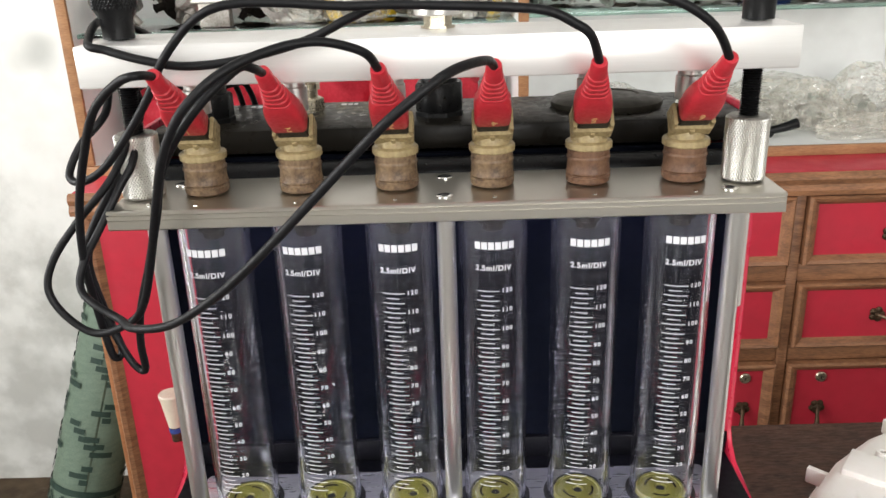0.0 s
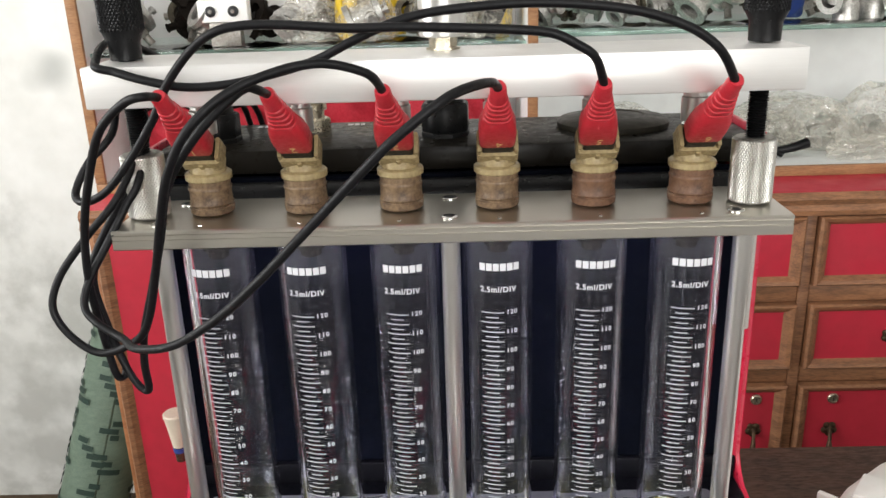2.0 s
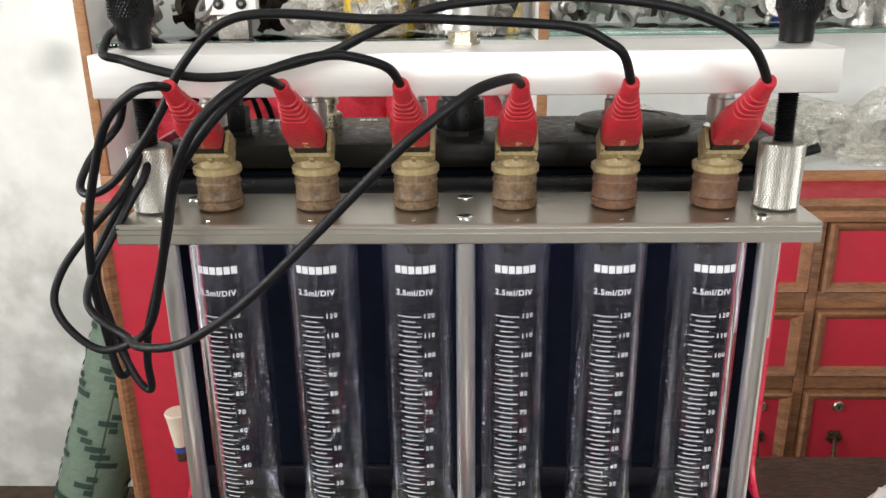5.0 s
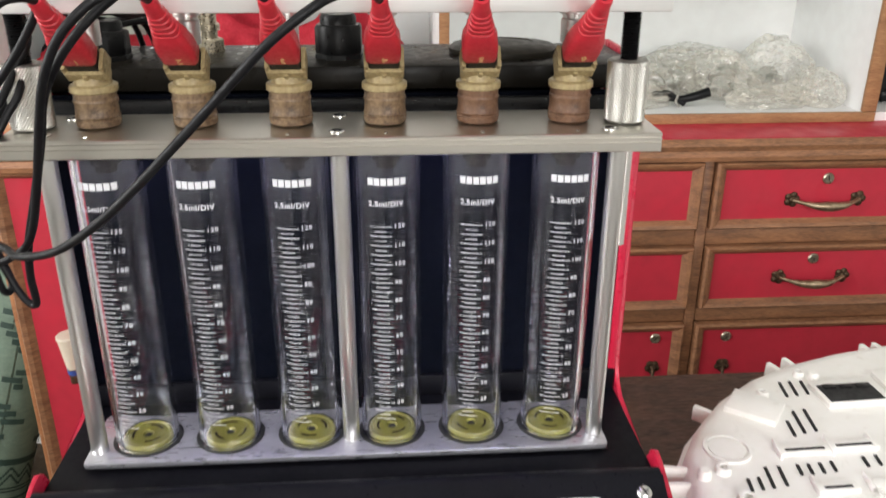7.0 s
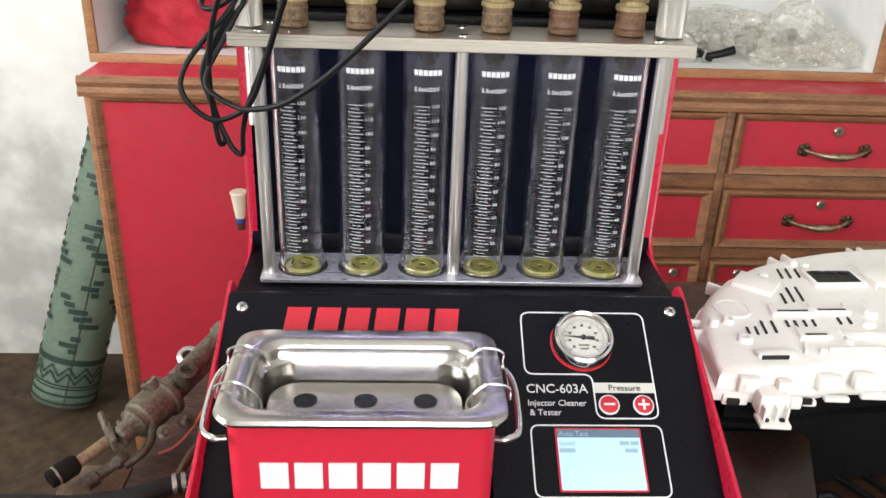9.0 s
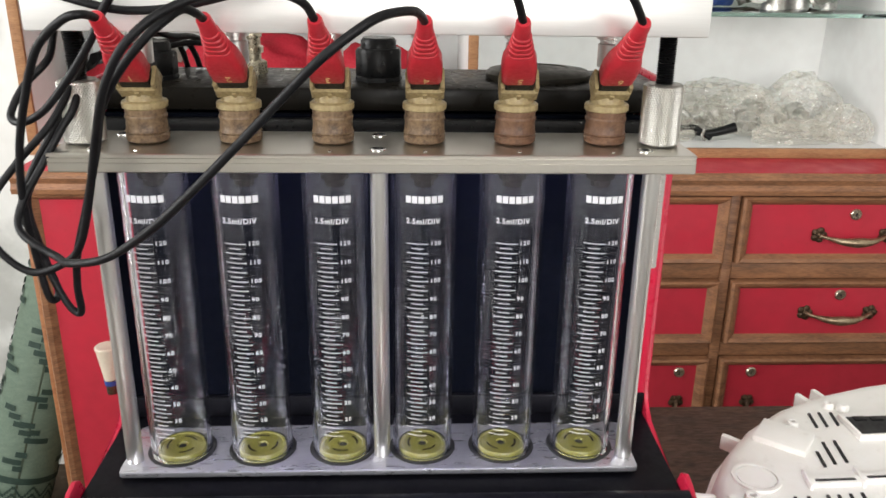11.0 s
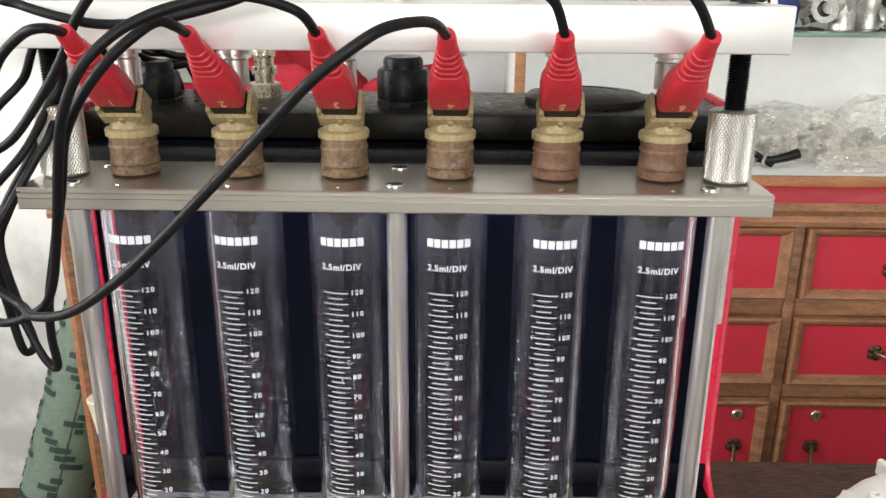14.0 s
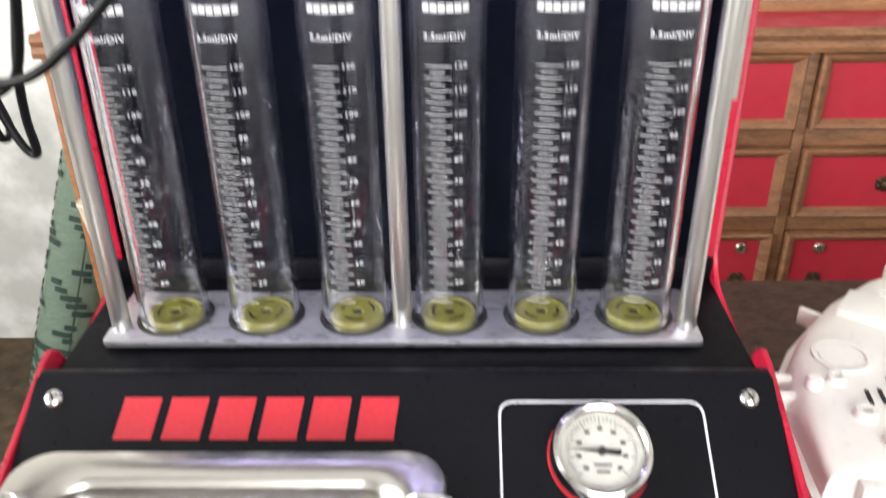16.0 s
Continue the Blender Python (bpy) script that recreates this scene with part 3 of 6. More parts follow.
# hutch on the worktop
HF, HZ = 1.053, 1.2
hutch = thing("hutch", (0.1, 1.24, CT), "white lined open shelf unit with brown edges and glass shelves", "shelf unit")
for nm, x0, x1, y0, y1, z0, z1 in (("bottom_board", -0.675, 0.946, HF + 0.004, 1.395, CT, CT + 0.016), ("back_board", -0.675, 0.946, 1.383, 1.395, CT + 0.0163, HZ),
                                  ("side_board", -0.675, -0.663, HF + 0.004, 1.3827, CT + 0.0163, HZ), ("divider", 0.117, 0.133, HF + 0.004, 1.3827, CT + 0.0163, HZ),
                                  ("side_board", 0.926, 0.946, HF + 0.004, 1.3827, CT + 0.0163, HZ), ("top_board", -0.6627, 0.1167, HF + 0.004, 1.3827, HZ - 0.018, HZ), ("top_board", 0.1333, 0.9257, HF + 0.004, 1.3827, HZ - 0.018, HZ)):
    bm = B()
    box(bm, x0, x1, y0, y1, z0, z1)
    part(nm, bm, hutch_white, hutch)
for x0, x1 in ((-0.679, -0.660), (0.116, 0.134), (0.922, 0.950)):
    bm = B()
    box(bm, x0, x1, HF - 0.006, HF + 0.003, CT + 0.0195, HZ, 0.002)
    part("edge_strip", bm, light_wood, hutch)
bm = B()
box(bm, -0.679, 0.950, HF - 0.006, HF + 0.003, CT, CT + 0.019, 0.002)
part("edge_strip", bm, light_wood, hutch)
for x0, x1, z in ((-0.660, 0.116, 0.357), (0.134, 0.922, 0.369)):
    bm = B()
    box(bm, x0 + 0.001, x1 - 0.001, HF + 0.015, 1.38, z, z + 0.008, 0.0015)
    gs = part("glass_shelf", bm, shelf_glass, hutch, "greenish glass shelf")
    gs.visible_shadow = False
# second bay to the right of the hutch
for nm, x0, x1, y0, y1, z0, z1 in (("bottom_board", 0.951, 1.3, HF + 0.004, 1.395, CT, CT + 0.016), ("back_board", 0.951, 1.3, 1.383, 1.395, CT + 0.0163, HZ), ("side_board", 1.28, 1.3, HF + 0.004, 1.3827, CT + 0.0163, HZ)):
    bm = B()
    box(bm, x0, x1, y0, y1, z0, z1)
    part(nm, bm, hutch_white, hutch)
bm = B()
box(bm, CX1 + 0.013, 1.32, 0.95, 1.395, FOOT, CT)
single("side_cabinet", bm, red_paint, "red painted cabinet side standing beside the drawers", "cabinet")

SHIFT = Vector((0, 0, 0))

# ---- the injector tester ----
SX, SL = 0.1795, 0.1745
tester = thing("injector_tester", (0.0, -0.08, TABLE), "red and black injector cleaning and testing machine on the table", "test bench")
SIDE = [(-0.335, -0.004), (0.146, -0.004), (0.146, 0.408), (0.139, 0.4135), (0.056, 0.4135), (0.048, 0.407), (0.048, 0.205), (0.043, 0.196), (0.034, 0.189), (-0.022, 0.180),
        (-0.030, 0.184), (-0.036, 0.197), (-0.042, 0.2005), (-0.050, 0.199), (-0.325, 0.086), (-0.335, 0.078)]
for s in (-1, 1):
    bm = B()
    x = SX if s > 0 else -SL - 0.003
    prism(bm, SIDE, 0.003, Matrix(((0, 0, 1, x), (1, 0, 0, 0), (0, 1, 0, 0), (0, 0, 0, 1))), 0.0006)
    sp = part("side_panel", bm, machine_red, tester, "glossy red sheet side panel", 30)
    bm = B()
    box(bm, -SL + 0.0002 if s < 0 else SX - 0.0052, -SL + 0.0052 if s < 0 else SX - 0.0002, 0.0455, 0.0478, 0.2045, 0.3725, 0.0005)
    part("folded_lip", bm, machine_red, sp)
bm = B()
box(bm, -SL + 0.0005, SX - 0.0005, -0.334, 0.144, -0.0035, 0.0005)
part("floor_pan", bm, machine_black, tester)
for x in (-0.15, 0.15):
    for y in (-0.30, 0.12):
        bm = B()
        lathe(bm, solid((0.011, TABLE), (0.012, TABLE + 0.006), (0.010, -0.0038)), 20, Matrix.Translation((x, y, 0)))
        part("foot", bm, rubber_ring, tester)
bm = B()
box(bm, -SL + 0.0005, SX - 0.0005, -0.056, 0.0495, 0.176, 0.1885, 0.0)
part("deck", bm, machine_black, tester)
bm = B()
box(bm, -SL + 0.0005, SX - 0.0005, 0.050, 0.0555, 0.189, 0.3955)
part("back_panel", bm, back_navy, tester, "dark navy sheet back panel")
bm = B()
box(bm, -SL + 0.0005, SX - 0.0005, 0.045, 0.049, 0.1887, 0.204, 0.001)
part("deck_lip", bm, machine_black, tester)
bm = B()
box(bm, -SL + 0.0005, SX - 0.0005, 0.056, 0.140, 0.396, 0.411, 0.003)
part("top_cover", bm, cover_black, tester, "black powder-coated tank cover")
bm = B()
sweep(bm, [(-SL + 0.001, 0.044, 0.384), (SX - 0.001, 0.044, 0.384)], 0.0105, 20, 1)
part("cross_tube", bm, black_plastic, tester)
bm = B()
box(bm, -SL + 0.0005, SX - 0.0005, 0.139, 0.144, 0.001, 0.3955)
part("rear_panel", bm, machine_black, tester)

# sloping front panel, with a well for the bath
PM = Matrix(((1, 0, 0, 0), (0, 0.8575, -0.5145, -0.07), (0, 0.5145, 0.8575, 0.193), (0, 0, 0, 1)))


def pv(y):
    return (y + 0.07) * 1.166


bm = B()
box(bm, -SL + 0.0005, SX - 0.0005, -0.049, 0.0105, -0.002, 0.0, m=PM)
front = part("front_panel", bm, panel_black, tester, "black sheet metal control panel with scratches")
for u0, u1, v0, v1 in ((-SL + 0.0005, -0.1525, -0.198, -0.0492), (0.0215, SX - 0.0005, -0.198, -0.0492), (-SL + 0.0005, SX - 0.0005, -0.302, -0.1982)):
    bm = B()
    box(bm, u0, u1, v0, v1, -0.002, 0.0, m=PM)
    part("panel_sheet", bm, panel_black, front)
bm = B()
sweep(bm, [(-SL + 0.001, -0.0570, 0.1925), (SX - 0.001, -0.0570, 0.1925)], 0.0062, 16, 1)
part("rolled_edge", bm, panel_black, front)
bm = B()
prism(bm, rounded(0.034, 0.166, pv(-0.205), pv(-0.0715), 0.005), 0.00035, PM)
overlay = part("control_overlay", bm, panel_black, front)


def on_panel(u, y, lift=0.0):
    return PM @ Matrix.Translation((u, pv(y), lift))


# red maker's mark as plain blocks
for k in range(6):
    bm = B()
    u = -0.1305 + k * 0.0225
    prism(bm, [(u, -0.0205), (u + 0.0178, -0.0205), (u + 0.0200, 0.0), (u + 0.0022, 0.0)], 0.0004, PM)
    part("maker_mark", bm, print_red, front, "red printed block of the maker's mark")


def outline(bm, pts, r, w=0.0011, n=5, lift=0.0004):
    """A rounded closed line printed on the panel."""
    path = []
    m = len(pts)
    for i in range(m):
        p, a, b = Vector(pts[i]), Vector(pts[i - 1]), Vector(pts[(i + 1) % m])
        da, db = (a - p).normalized() * r, (b - p).normalized() * r
        for k in range(n + 1):
            t = k / n
            path.append((p + da) * (1 - t) ** 2 + p * 2 * t * (1 - t) + (p + db) * t * t)
    q = len(path)
    ins, out = [], []
    for i in range(q):
        d = (path[(i + 1) % q] - path[i - 1]).normalized()
        nn = Vector((-d.y, d.x)) * w / 2
        ins.append(path[i] + nn)
        out.append(path[i] - nn)
    ring_plate(bm, [tuple(v) for v in out], [tuple(v) for v in ins], 0.0002, PM @ Matrix.Translation((0, 0, lift)))


bm = B()
outline(bm, [(0.0489, pv(-0.072)), (0.1435, pv(-0.072)), (0.1435, pv(-0.146)), (0.0985, pv(-0.146)), (0.0985, pv(-0.1165)), (0.0489, pv(-0.1165))], 0.007)
outline(bm, [(0.0500, pv(-0.1505)), (0.1435, pv(-0.1505)), (0.1435, pv(-0.1945)), (0.0500, pv(-0.1945))], 0.006)
part("frame_lines", bm, print_white, overlay)
bm = B()
prism(bm, rounded(0.0990, 0.1432, pv(-0.1290), pv(-0.1222), 0.0004, 1), 0.0002, PM @ Matrix.Translation((0, 0, 0.0004)))
part("caption_strip", bm, dial_white, overlay)
bm = B()
letter_bm(bm, "Pressure", 0.0068, on_panel(0.1211, -0.1276, 0.0008), align="CENTER")
part("caption", bm, print_dark, overlay)
bm = B()
letter_bm(bm, "CNC-603A", 0.0098, on_panel(0.0488, -0.1292, 0.0006), spacing=0.98)
letter_bm(bm, "Injector Cleaner", 0.0064, on_panel(0.0492, -0.1378, 0.0006))
letter_bm(bm, "& Tester", 0.0064, on_panel(0.0502, -0.1440, 0.0006))
part("panel_lettering", bm, print_white, overlay)
for u, sign in ((0.1082, "-"), (0.1333, "+")):
    bm = B()
    lathe(bm, solid((0.0076, 0.0), (0.0076, 0.0010), (0.0070, 0.0014)), 32, on_panel(u, -0.1372, 0.0004))
    b = part("button", bm, print_white, overlay, "round red push button with a white rim")
    bm = B()
    lathe(bm, solid((0.0066, 0.0), (0.0066, 0.0014), (0.0060, 0.0018)), 32, on_panel(u, -0.1372, 0.0004))
    part("button_cap", bm, print_red, b)
    bm = B()
    box(bm, -0.0040, 0.0040, -0.0008, 0.0008, 0.0022, 0.0026, m=on_panel(u, -0.1372))
    if sign == "+":
        box(bm, -0.0008, 0.0008, -0.0040, 0.0040, 0.0022, 0.00263, m=on_panel(u, -0.1372))
    part("button_sign", bm, print_white, b)
bm = B()
prism(bm, rounded(0.0668, 0.1281, pv(-0.1915), pv(-0.1522), 0.0015, 3), 0.0005, PM @ Matrix.Translation((0, 0, 0.0002)))
bezel = part("screen_bezel", bm, print_red, overlay, "thin red screen surround")
bm = B()
prism(bm, rounded(0.0682, 0.1267, pv(-0.1904), pv(-0.1533), 0.0005, 1), 0.0004, PM @ Matrix.Translation((0, 0, 0.0005)))
part("screen", bm, screen_glow, bezel, "pale blue lit display")
bm = B()
prism(bm, rounded(0.0682, 0.1267, pv(-0.1583), pv(-0.1533), 0.0003, 1), 0.0002, PM @ Matrix.Translation((0, 0, 0.00092)))
part("screen_title_bar", bm, screen_bar, bezel)
bm = B()
letter_bm(bm, "Auto.Test", 0.0052, on_panel(0.0690, -0.1575, 0.0012))
letter_bm(bm, "Speed", 0.0046, on_panel(0.0690, -0.1632, 0.0010))
for u, y, w in ((0.112, -0.1629, 0.0065), (0.1195, -0.1629, 0.006), (0.069, -0.1675, 0.011), (0.115, -0.1675, 0.009)):
    box(bm, u, u + w, -0.0002, 0.0026, 0.0010, 0.0012, m=on_panel(u * 0, y))
tagged(part("screen_writing", bm, screen_text, bezel), kind="stuff")

# pressure gauge
GM = on_panel(0.0933, -0.0945, 0.0003)
bm = B()
lathe(bm, [(0.0215, 0), (0.0228, 0.002), (0.0228, 0.009), (0.0218, 0.0125), (0.0200, 0.0135), (0.0186, 0.0125), (0.0182, 0.0100)], 56, GM)
gauge = part("pressure_gauge", bm, chrome, front, "round chrome pressure gauge")
bm = B()
lathe(bm, [(0.0215, 0.0001), (0.0234, 0.0001), (0.0230, 0.0010), (0.0215, 0.0010)], 48, GM)
part("gauge_gasket", bm, print_red, gauge, "red gasket")
bm = B()
lathe(bm, solid((0.0184, 0.0070), (0.0184, 0.0085)), 48, GM)
part("dial", bm, dial_grey, gauge, "grey oil-filled dial")
bm = B()
for k in range(41):
    a = radians(225 - 270 * k / 40)
    r0 = 0.0125 if k % 5 == 0 else 0.0142
    box(bm, r0, 0.0160, -0.00018, 0.00018, 0.0086, 0.0088, m=GM @ Matrix.Rotation(a, 4, "Z"))
for k in range(9):
    a = radians(225 - 270 * k / 8)
    box(bm, -0.0012, 0.0012, -0.0009, 0.0009, 0.0086, 0.0088, m=GM @ Matrix.Translation((0.0105 * math.cos(a), 0.0105 * math.sin(a), 0)))
for y, w in ((-0.006, 0.004), (-0.009, 0.003)):
    box(bm, -w, w, y - 0.0006, y + 0.0006, 0.0086, 0.0088, m=GM)
part("dial_marks", bm, print_dark, gauge)
bm = B()
prism(bm, [(-0.0145, 0.0), (0.0, 0.0010), (0.0085, 0.0015), (0.0085, -0.0015), (0.0, -0.0010)], 0.0005, GM @ Matrix.Translation((0, 0, 0.0093)) @ Matrix.Rotation(radians(-5), 4, "Z"))
lathe(bm, solid((0.0020, 0.0090), (0.0020, 0.0105)), 16, GM)
part("needle", bm, deep_black, gauge)
bm = B()
lathe(bm, solid((0.0182, 0.0108), (0.0182, 0.0118)), 40, GM)
part("gauge_glass", bm, gauge_glass, gauge).visible_shadow = False
for u in (-0.1625, 0.166):
    bm = B()
    m = on_panel(u, -0.0705, 0.0)
    lathe(bm, solid((0.0048, 0), (0.0048, 0.0008), (0.0036, 0.0024), (0.0015, 0.0030)), 20, m)
    sc = part("screw", bm, chrome, front)
    bm = B()
    box(bm, -0.0022, 0.0022, -0.0004, 0.0004, 0.0026, 0.0032, m=m @ Matrix.Rotation(0.5, 4, "Z"))
    box(bm, -0.0004, 0.0004, -0.0022, 0.0022, 0.0026, 0.00325, m=m @ Matrix.Rotation(0.5, 4, "Z"))
    part("screw_slot", bm, deep_black, sc)

# measuring head: lower plate, rods, upper plate
bm = B()
prism(bm, rounded(-0.157, 0.157, -0.0255, 0.0255, 0.003, 3), 0.0035, Matrix.Translation((0, 0, 0.1907)), 0.0005)
part("lower_plate", bm, base_metal, tester, "bright aluminium tube base plate")
bm = B()
prism(bm, [(-0.0300, 0.3805), (0.025, 0.3805), (0.025, 0.3905), (-0.0296, 0.3905), (-0.0304, 0.3899), (-0.0304, 0.3888), (-0.0294, 0.3886), (-0.0294, 0.3881), (-0.0303, 0.3879),
           (-0.0303, 0.3862), (-0.0296, 0.3860), (-0.0296, 0.3856), (-0.0304, 0.3854), (-0.0304, 0.3810)], 0.336, Matrix(((0, 0, 1, -0.168), (1, 0, 0, 0), (0, 1, 0, 0), (0, 0, 0, 1))))
upper = part("upper_plate", bm, brushed, tester, "brushed aluminium injector plate with a grooved front edge", 20)
for x, y in ((0.0, -0.019), (0.0, 0.016), (0.143, -0.020), (-0.147, -0.020), (0.137, 0.016), (-0.143, 0.016)):
    bm = B()
    lathe(bm, solid((0.0042, 0.3903), (0.0042, 0.3909), (0.0036, 0.3911)), 20, Matrix.Translation((x, y, 0)))
    sc = part("plate_screw", bm, chrome, upper)
    bm = B()
    lathe(bm, solid((0.0024, 0.3909), (0.0024, 0.39125)), 6, Matrix.Translation((x, y, 0)))
    part("hex_socket", bm, deep_black, sc)
for k in range(6):
    bm = B()
    lathe(bm, solid((0.0012, 0.3903), (0.0010, 0.3909)), 8, Matrix.Translation((-0.125 + 0.05 * k, -0.0235, 0)))
    part("index_dot", bm, chrome, upper)
for x in (-0.1505, 0.0, 0.1505):
    bm = B()
    lathe(bm, solid((0.0050, 0.1943), (0.0050, 0.3804)), 28, Matrix.Translation((x, -0.012 if x else -0.008, 0)))
    part("support_rod", bm, rod_metal, tester)
for x in (-0.1600, 0.1620):
    bm = B()
    prof = [(0, 0.312)]
    for k in range(46):
        prof += [(0.0044, 0.312 + k * 0.00148), (0.0036, 0.312 + k * 0.00148 + 0.00074)]
    prof += [(0.0036, 0.3803), (0, 0.3803)]
    lathe(bm, prof, 16, Matrix.Translation((x, 0.012, 0)))
    part("clamp_spring", bm, rod_metal, tester)
# light bars behind the tubes
bm = B()
box(bm, -0.150, 0.150, 0.0195, 0.0275, 0.3797, 0.3804)
ch = part("light_channel", bm, rod_metal, tester)
bm = B()
box(bm, -0.148, 0.148, 0.0205, 0.0265, 0.3790, 0.37965)
part("light_strip", bm, led_white, ch, "cool white light strip")

# measuring tubes
R = 0.0185


def bend_at(cx):
    def bend(co):
        a = (co.x - cx) / R
        rr = R + 0.0002 - co.y
        return Vector((cx + rr * math.sin(a), -rr * math.cos(a), co.z))
    return bend


TUBE_X = [-0.125 + 0.05 * k for k in range(6)]
SPIN = (0.0, 0.0004, 0.0005, 0.0007, 0.0004, 0.0000)
tube_data = {}
for k, cx in enumerate(TUBE_X):
    bm = B()
    lathe(bm, [(R, 0.1950), (R, 0.3787), (R - 0.0028, 0.3787), (R - 0.0028, 0.1950), (R, 0.1950)], 48, Matrix.Translation((cx, 0, 0)))
    tube = part("measuring_tube", bm, tube_glass, tester, "clear glass measuring tube with white graduations")
    tube.visible_shadow = False
    bm = B()
    lathe(bm, [(R + 0.0022, 0.1943), (R + 0.0022, 0.1947), (R + 0.0012, 0.1953), (R + 0.0001, 0.1953), (R + 0.0001, 0.1947), (0.0, 0.1947)], 40, Matrix.Translation((cx, 0, 0)))
    part("seal_ring", bm, rubber_ring, tube)
    bm = B()
    lathe(bm, [(0.0146, 0.1949), (0.0146, 0.1972), (0.0140, 0.1980), (0.0128, 0.1980), (0.0124, 0.1974), (0.0034, 0.1976), (0.0028, 0.1970), (0.0026, 0.1950)], 36, Matrix.Translation((cx, 0, 0)))
    part("float_disc", bm, cup_green, tube, "olive yellow plastic disc")
    bm = B()
    lathe(bm, solid((0.0025, 0.1949), (0.0025, 0.1965)), 16, Matrix.Translation((cx, 0, 0)))
    part("drain_hole", bm, deep_black, tube)
    for j in range(3):
        bm = B()
        a0 = 0.5 + k * 0.7 + j * 2.1
        cs = [[bm.verts.new((cx + r * math.cos(a0 + i * 0.16), r * math.sin(a0 + i * 0.16), 0.1979)) for r in (0.0082, 0.0096)] for i in range(8)]
        for p, q in zip(cs, cs[1:]):
            bm.faces.new((p[0], q[0], q[1], p[1]))
        part("ring_slot", bm, soot, tube)
    # printing
    bm = B()
    bend = bend_at(cx)
    x0 = cx - 0.0113 + SPIN[k]
    flat = Matrix(((1, 0, 0, 0), (0, 0, -1, 0), (0, 1, 0, 0), (0, 0, 0, 1)))
    for j in range(6):
        w = 0.0030
        vs = prism(bm, [(0, 0), (w, 0), (w, 0.0040), (0, 0.0040)], 0.0001, Matrix.Translation((x0 + j * 0.0036, 0, 0.3605)) @ flat)
        for v in vs:
            v.co = bend(v.co)
    letter_bm(bm, "2.5ml/DIV", 0.0042, Matrix.Translation((x0 + 0.0002, 0, 0.3487)) @ flat, 0.00005, bend=bend, spacing=1.12, bold=0.00009)
    for q in range(45):
        z = 0.3370 - q * 0.00280
        a0, a1 = (0.0006, 0.0128) if q % 2 == 0 else (0.0032, 0.0100)
        segs = 5
        cols = []
        for i in range(segs + 1):
            xx = x0 + a0 + (a1 - a0) * i / segs
            cols.append([bm.verts.new(bend(Vector((xx, -0.0001, z + d)))) for d in (-0.00021, 0.00021)])
        for a, b in zip(cols, cols[1:]):
            bm.faces.new((a[0], b[0], b[1], a[1]))
        if q % 4 == 0 and q < 44:
            letter_bm(bm, str(120 - 10 * (q // 4)), 0.0035, Matrix.Translation((x0 + 0.0140, 0, z - 0.0009)) @ flat, 0.00005, bend=bend, spacing=1.25, bold=0.00005)
    part("graduation", bm, print_white, tube, "white printed scale")
    # droplets and dried film on the glass, their sparkle put in as white
    rng = random.Random(k + 3)
    bm = B()
    for i in range(150):
        side = rng.choice((-1, 1)) * (1.02 + rng.random() * 0.36) + rng.gauss(0, 0.05)
        z = 0.212 + 0.115 * rng.random() ** 1.3
        a = side
        rr = R - 0.0031
        c = Vector((cx + rr * math.sin(a), -rr * math.cos(a), z))
        bmesh.ops.create_icosphere(bm, subdivisions=1, radius=0.00018 + 0.00026 * rng.random() ** 2, matrix=Matrix.Translation(c))
    drops = part("droplets", bm, droplet, tube)
    drops.visible_shadow = False
    tagged(drops, kind="stuff")

# level tube with its stopper on the side panel
m = Matrix.Translation((-0.1855, 0.056, -0.006))
bm = B()
lathe(bm, solid((0.0035, 0.2080), (0.0040, 0.2190)), 16, m)
lv = part("level_tube", bm, brass_dark, tester, "short brown level tube end")
bm = B()
lathe(bm, solid((0.0044, 0.2191), (0.0050, 0.2240), (0.0072, 0.2400), (0.0078, 0.2415), (0.0078, 0.2432), (0.0072, 0.2438)), 24, m)
part("stopper", bm, stopper_tan, lv, "beige tapered stopper")
bm = B()
lathe(bm, [(0.0044, 0.2150), (0.0046, 0.2185), (0.0044, 0.2185)], 24, m)
part("band", bm, marker_blue, lv, "blue band")

# tank caps, coupling and the round lid on the cover
for x, y, r, h in ((-0.0025, 0.088, 0.0150, 0.0245), (-0.1420, 0.086, 0.0130, 0.021)):
    bm = B()
    lathe(bm, solid((r * 1.02, 0.411), (r * 1.02, 0.4135), (r * 0.98, 0.414), (r, 0.4145), (r, 0.411 + h * 0.75), (r * 0.93, 0.411 + h * 0.82)), 8, Matrix.Translation((x, y, 0)) @ Matrix.Rotation(0.3, 4, "Z"))
    cap = part("tank_cap", bm, black_plastic, tester, "black ribbed plastic cap")
    bm = B()
    lathe(bm, solid((r * 0.75, 0.411 + h * 0.78), (r * 0.75, 0.411 + h), (r * 0.66, 0.413 + h)), 28, Matrix.Translation((x, y, 0)))
    part("cap_top", bm, black_plastic, cap)
bm = B()
m = Matrix.Translation((-0.0865, 0.112, 0))
lathe(bm, solid((0.0095, 0.411), (0.0095, 0.4185), (0.0085, 0.4195)), 6, m)
cpl = part("hose_coupling", bm, nickel, tester, "nickel hose coupling")
bm = B()
lathe(bm, solid((0.0058, 0.4195), (0.0058, 0.424), (0.0075, 0.4245), (0.0075, 0.4285), (0.0058, 0.429), (0.0058, 0.434), (0.0068, 0.4345), (0.0068, 0.4405), (0.0060, 0.4415)), 24, m)
part("coupling_barrel", bm, nickel, cpl)
bm = B()
m = Matrix.Translation((0.102, 0.100, -0.001)) @ Matrix.Diagonal((1.12, 1.0, 0.8, 1)) @ Matrix.Translation((0, 0, 0.1036))
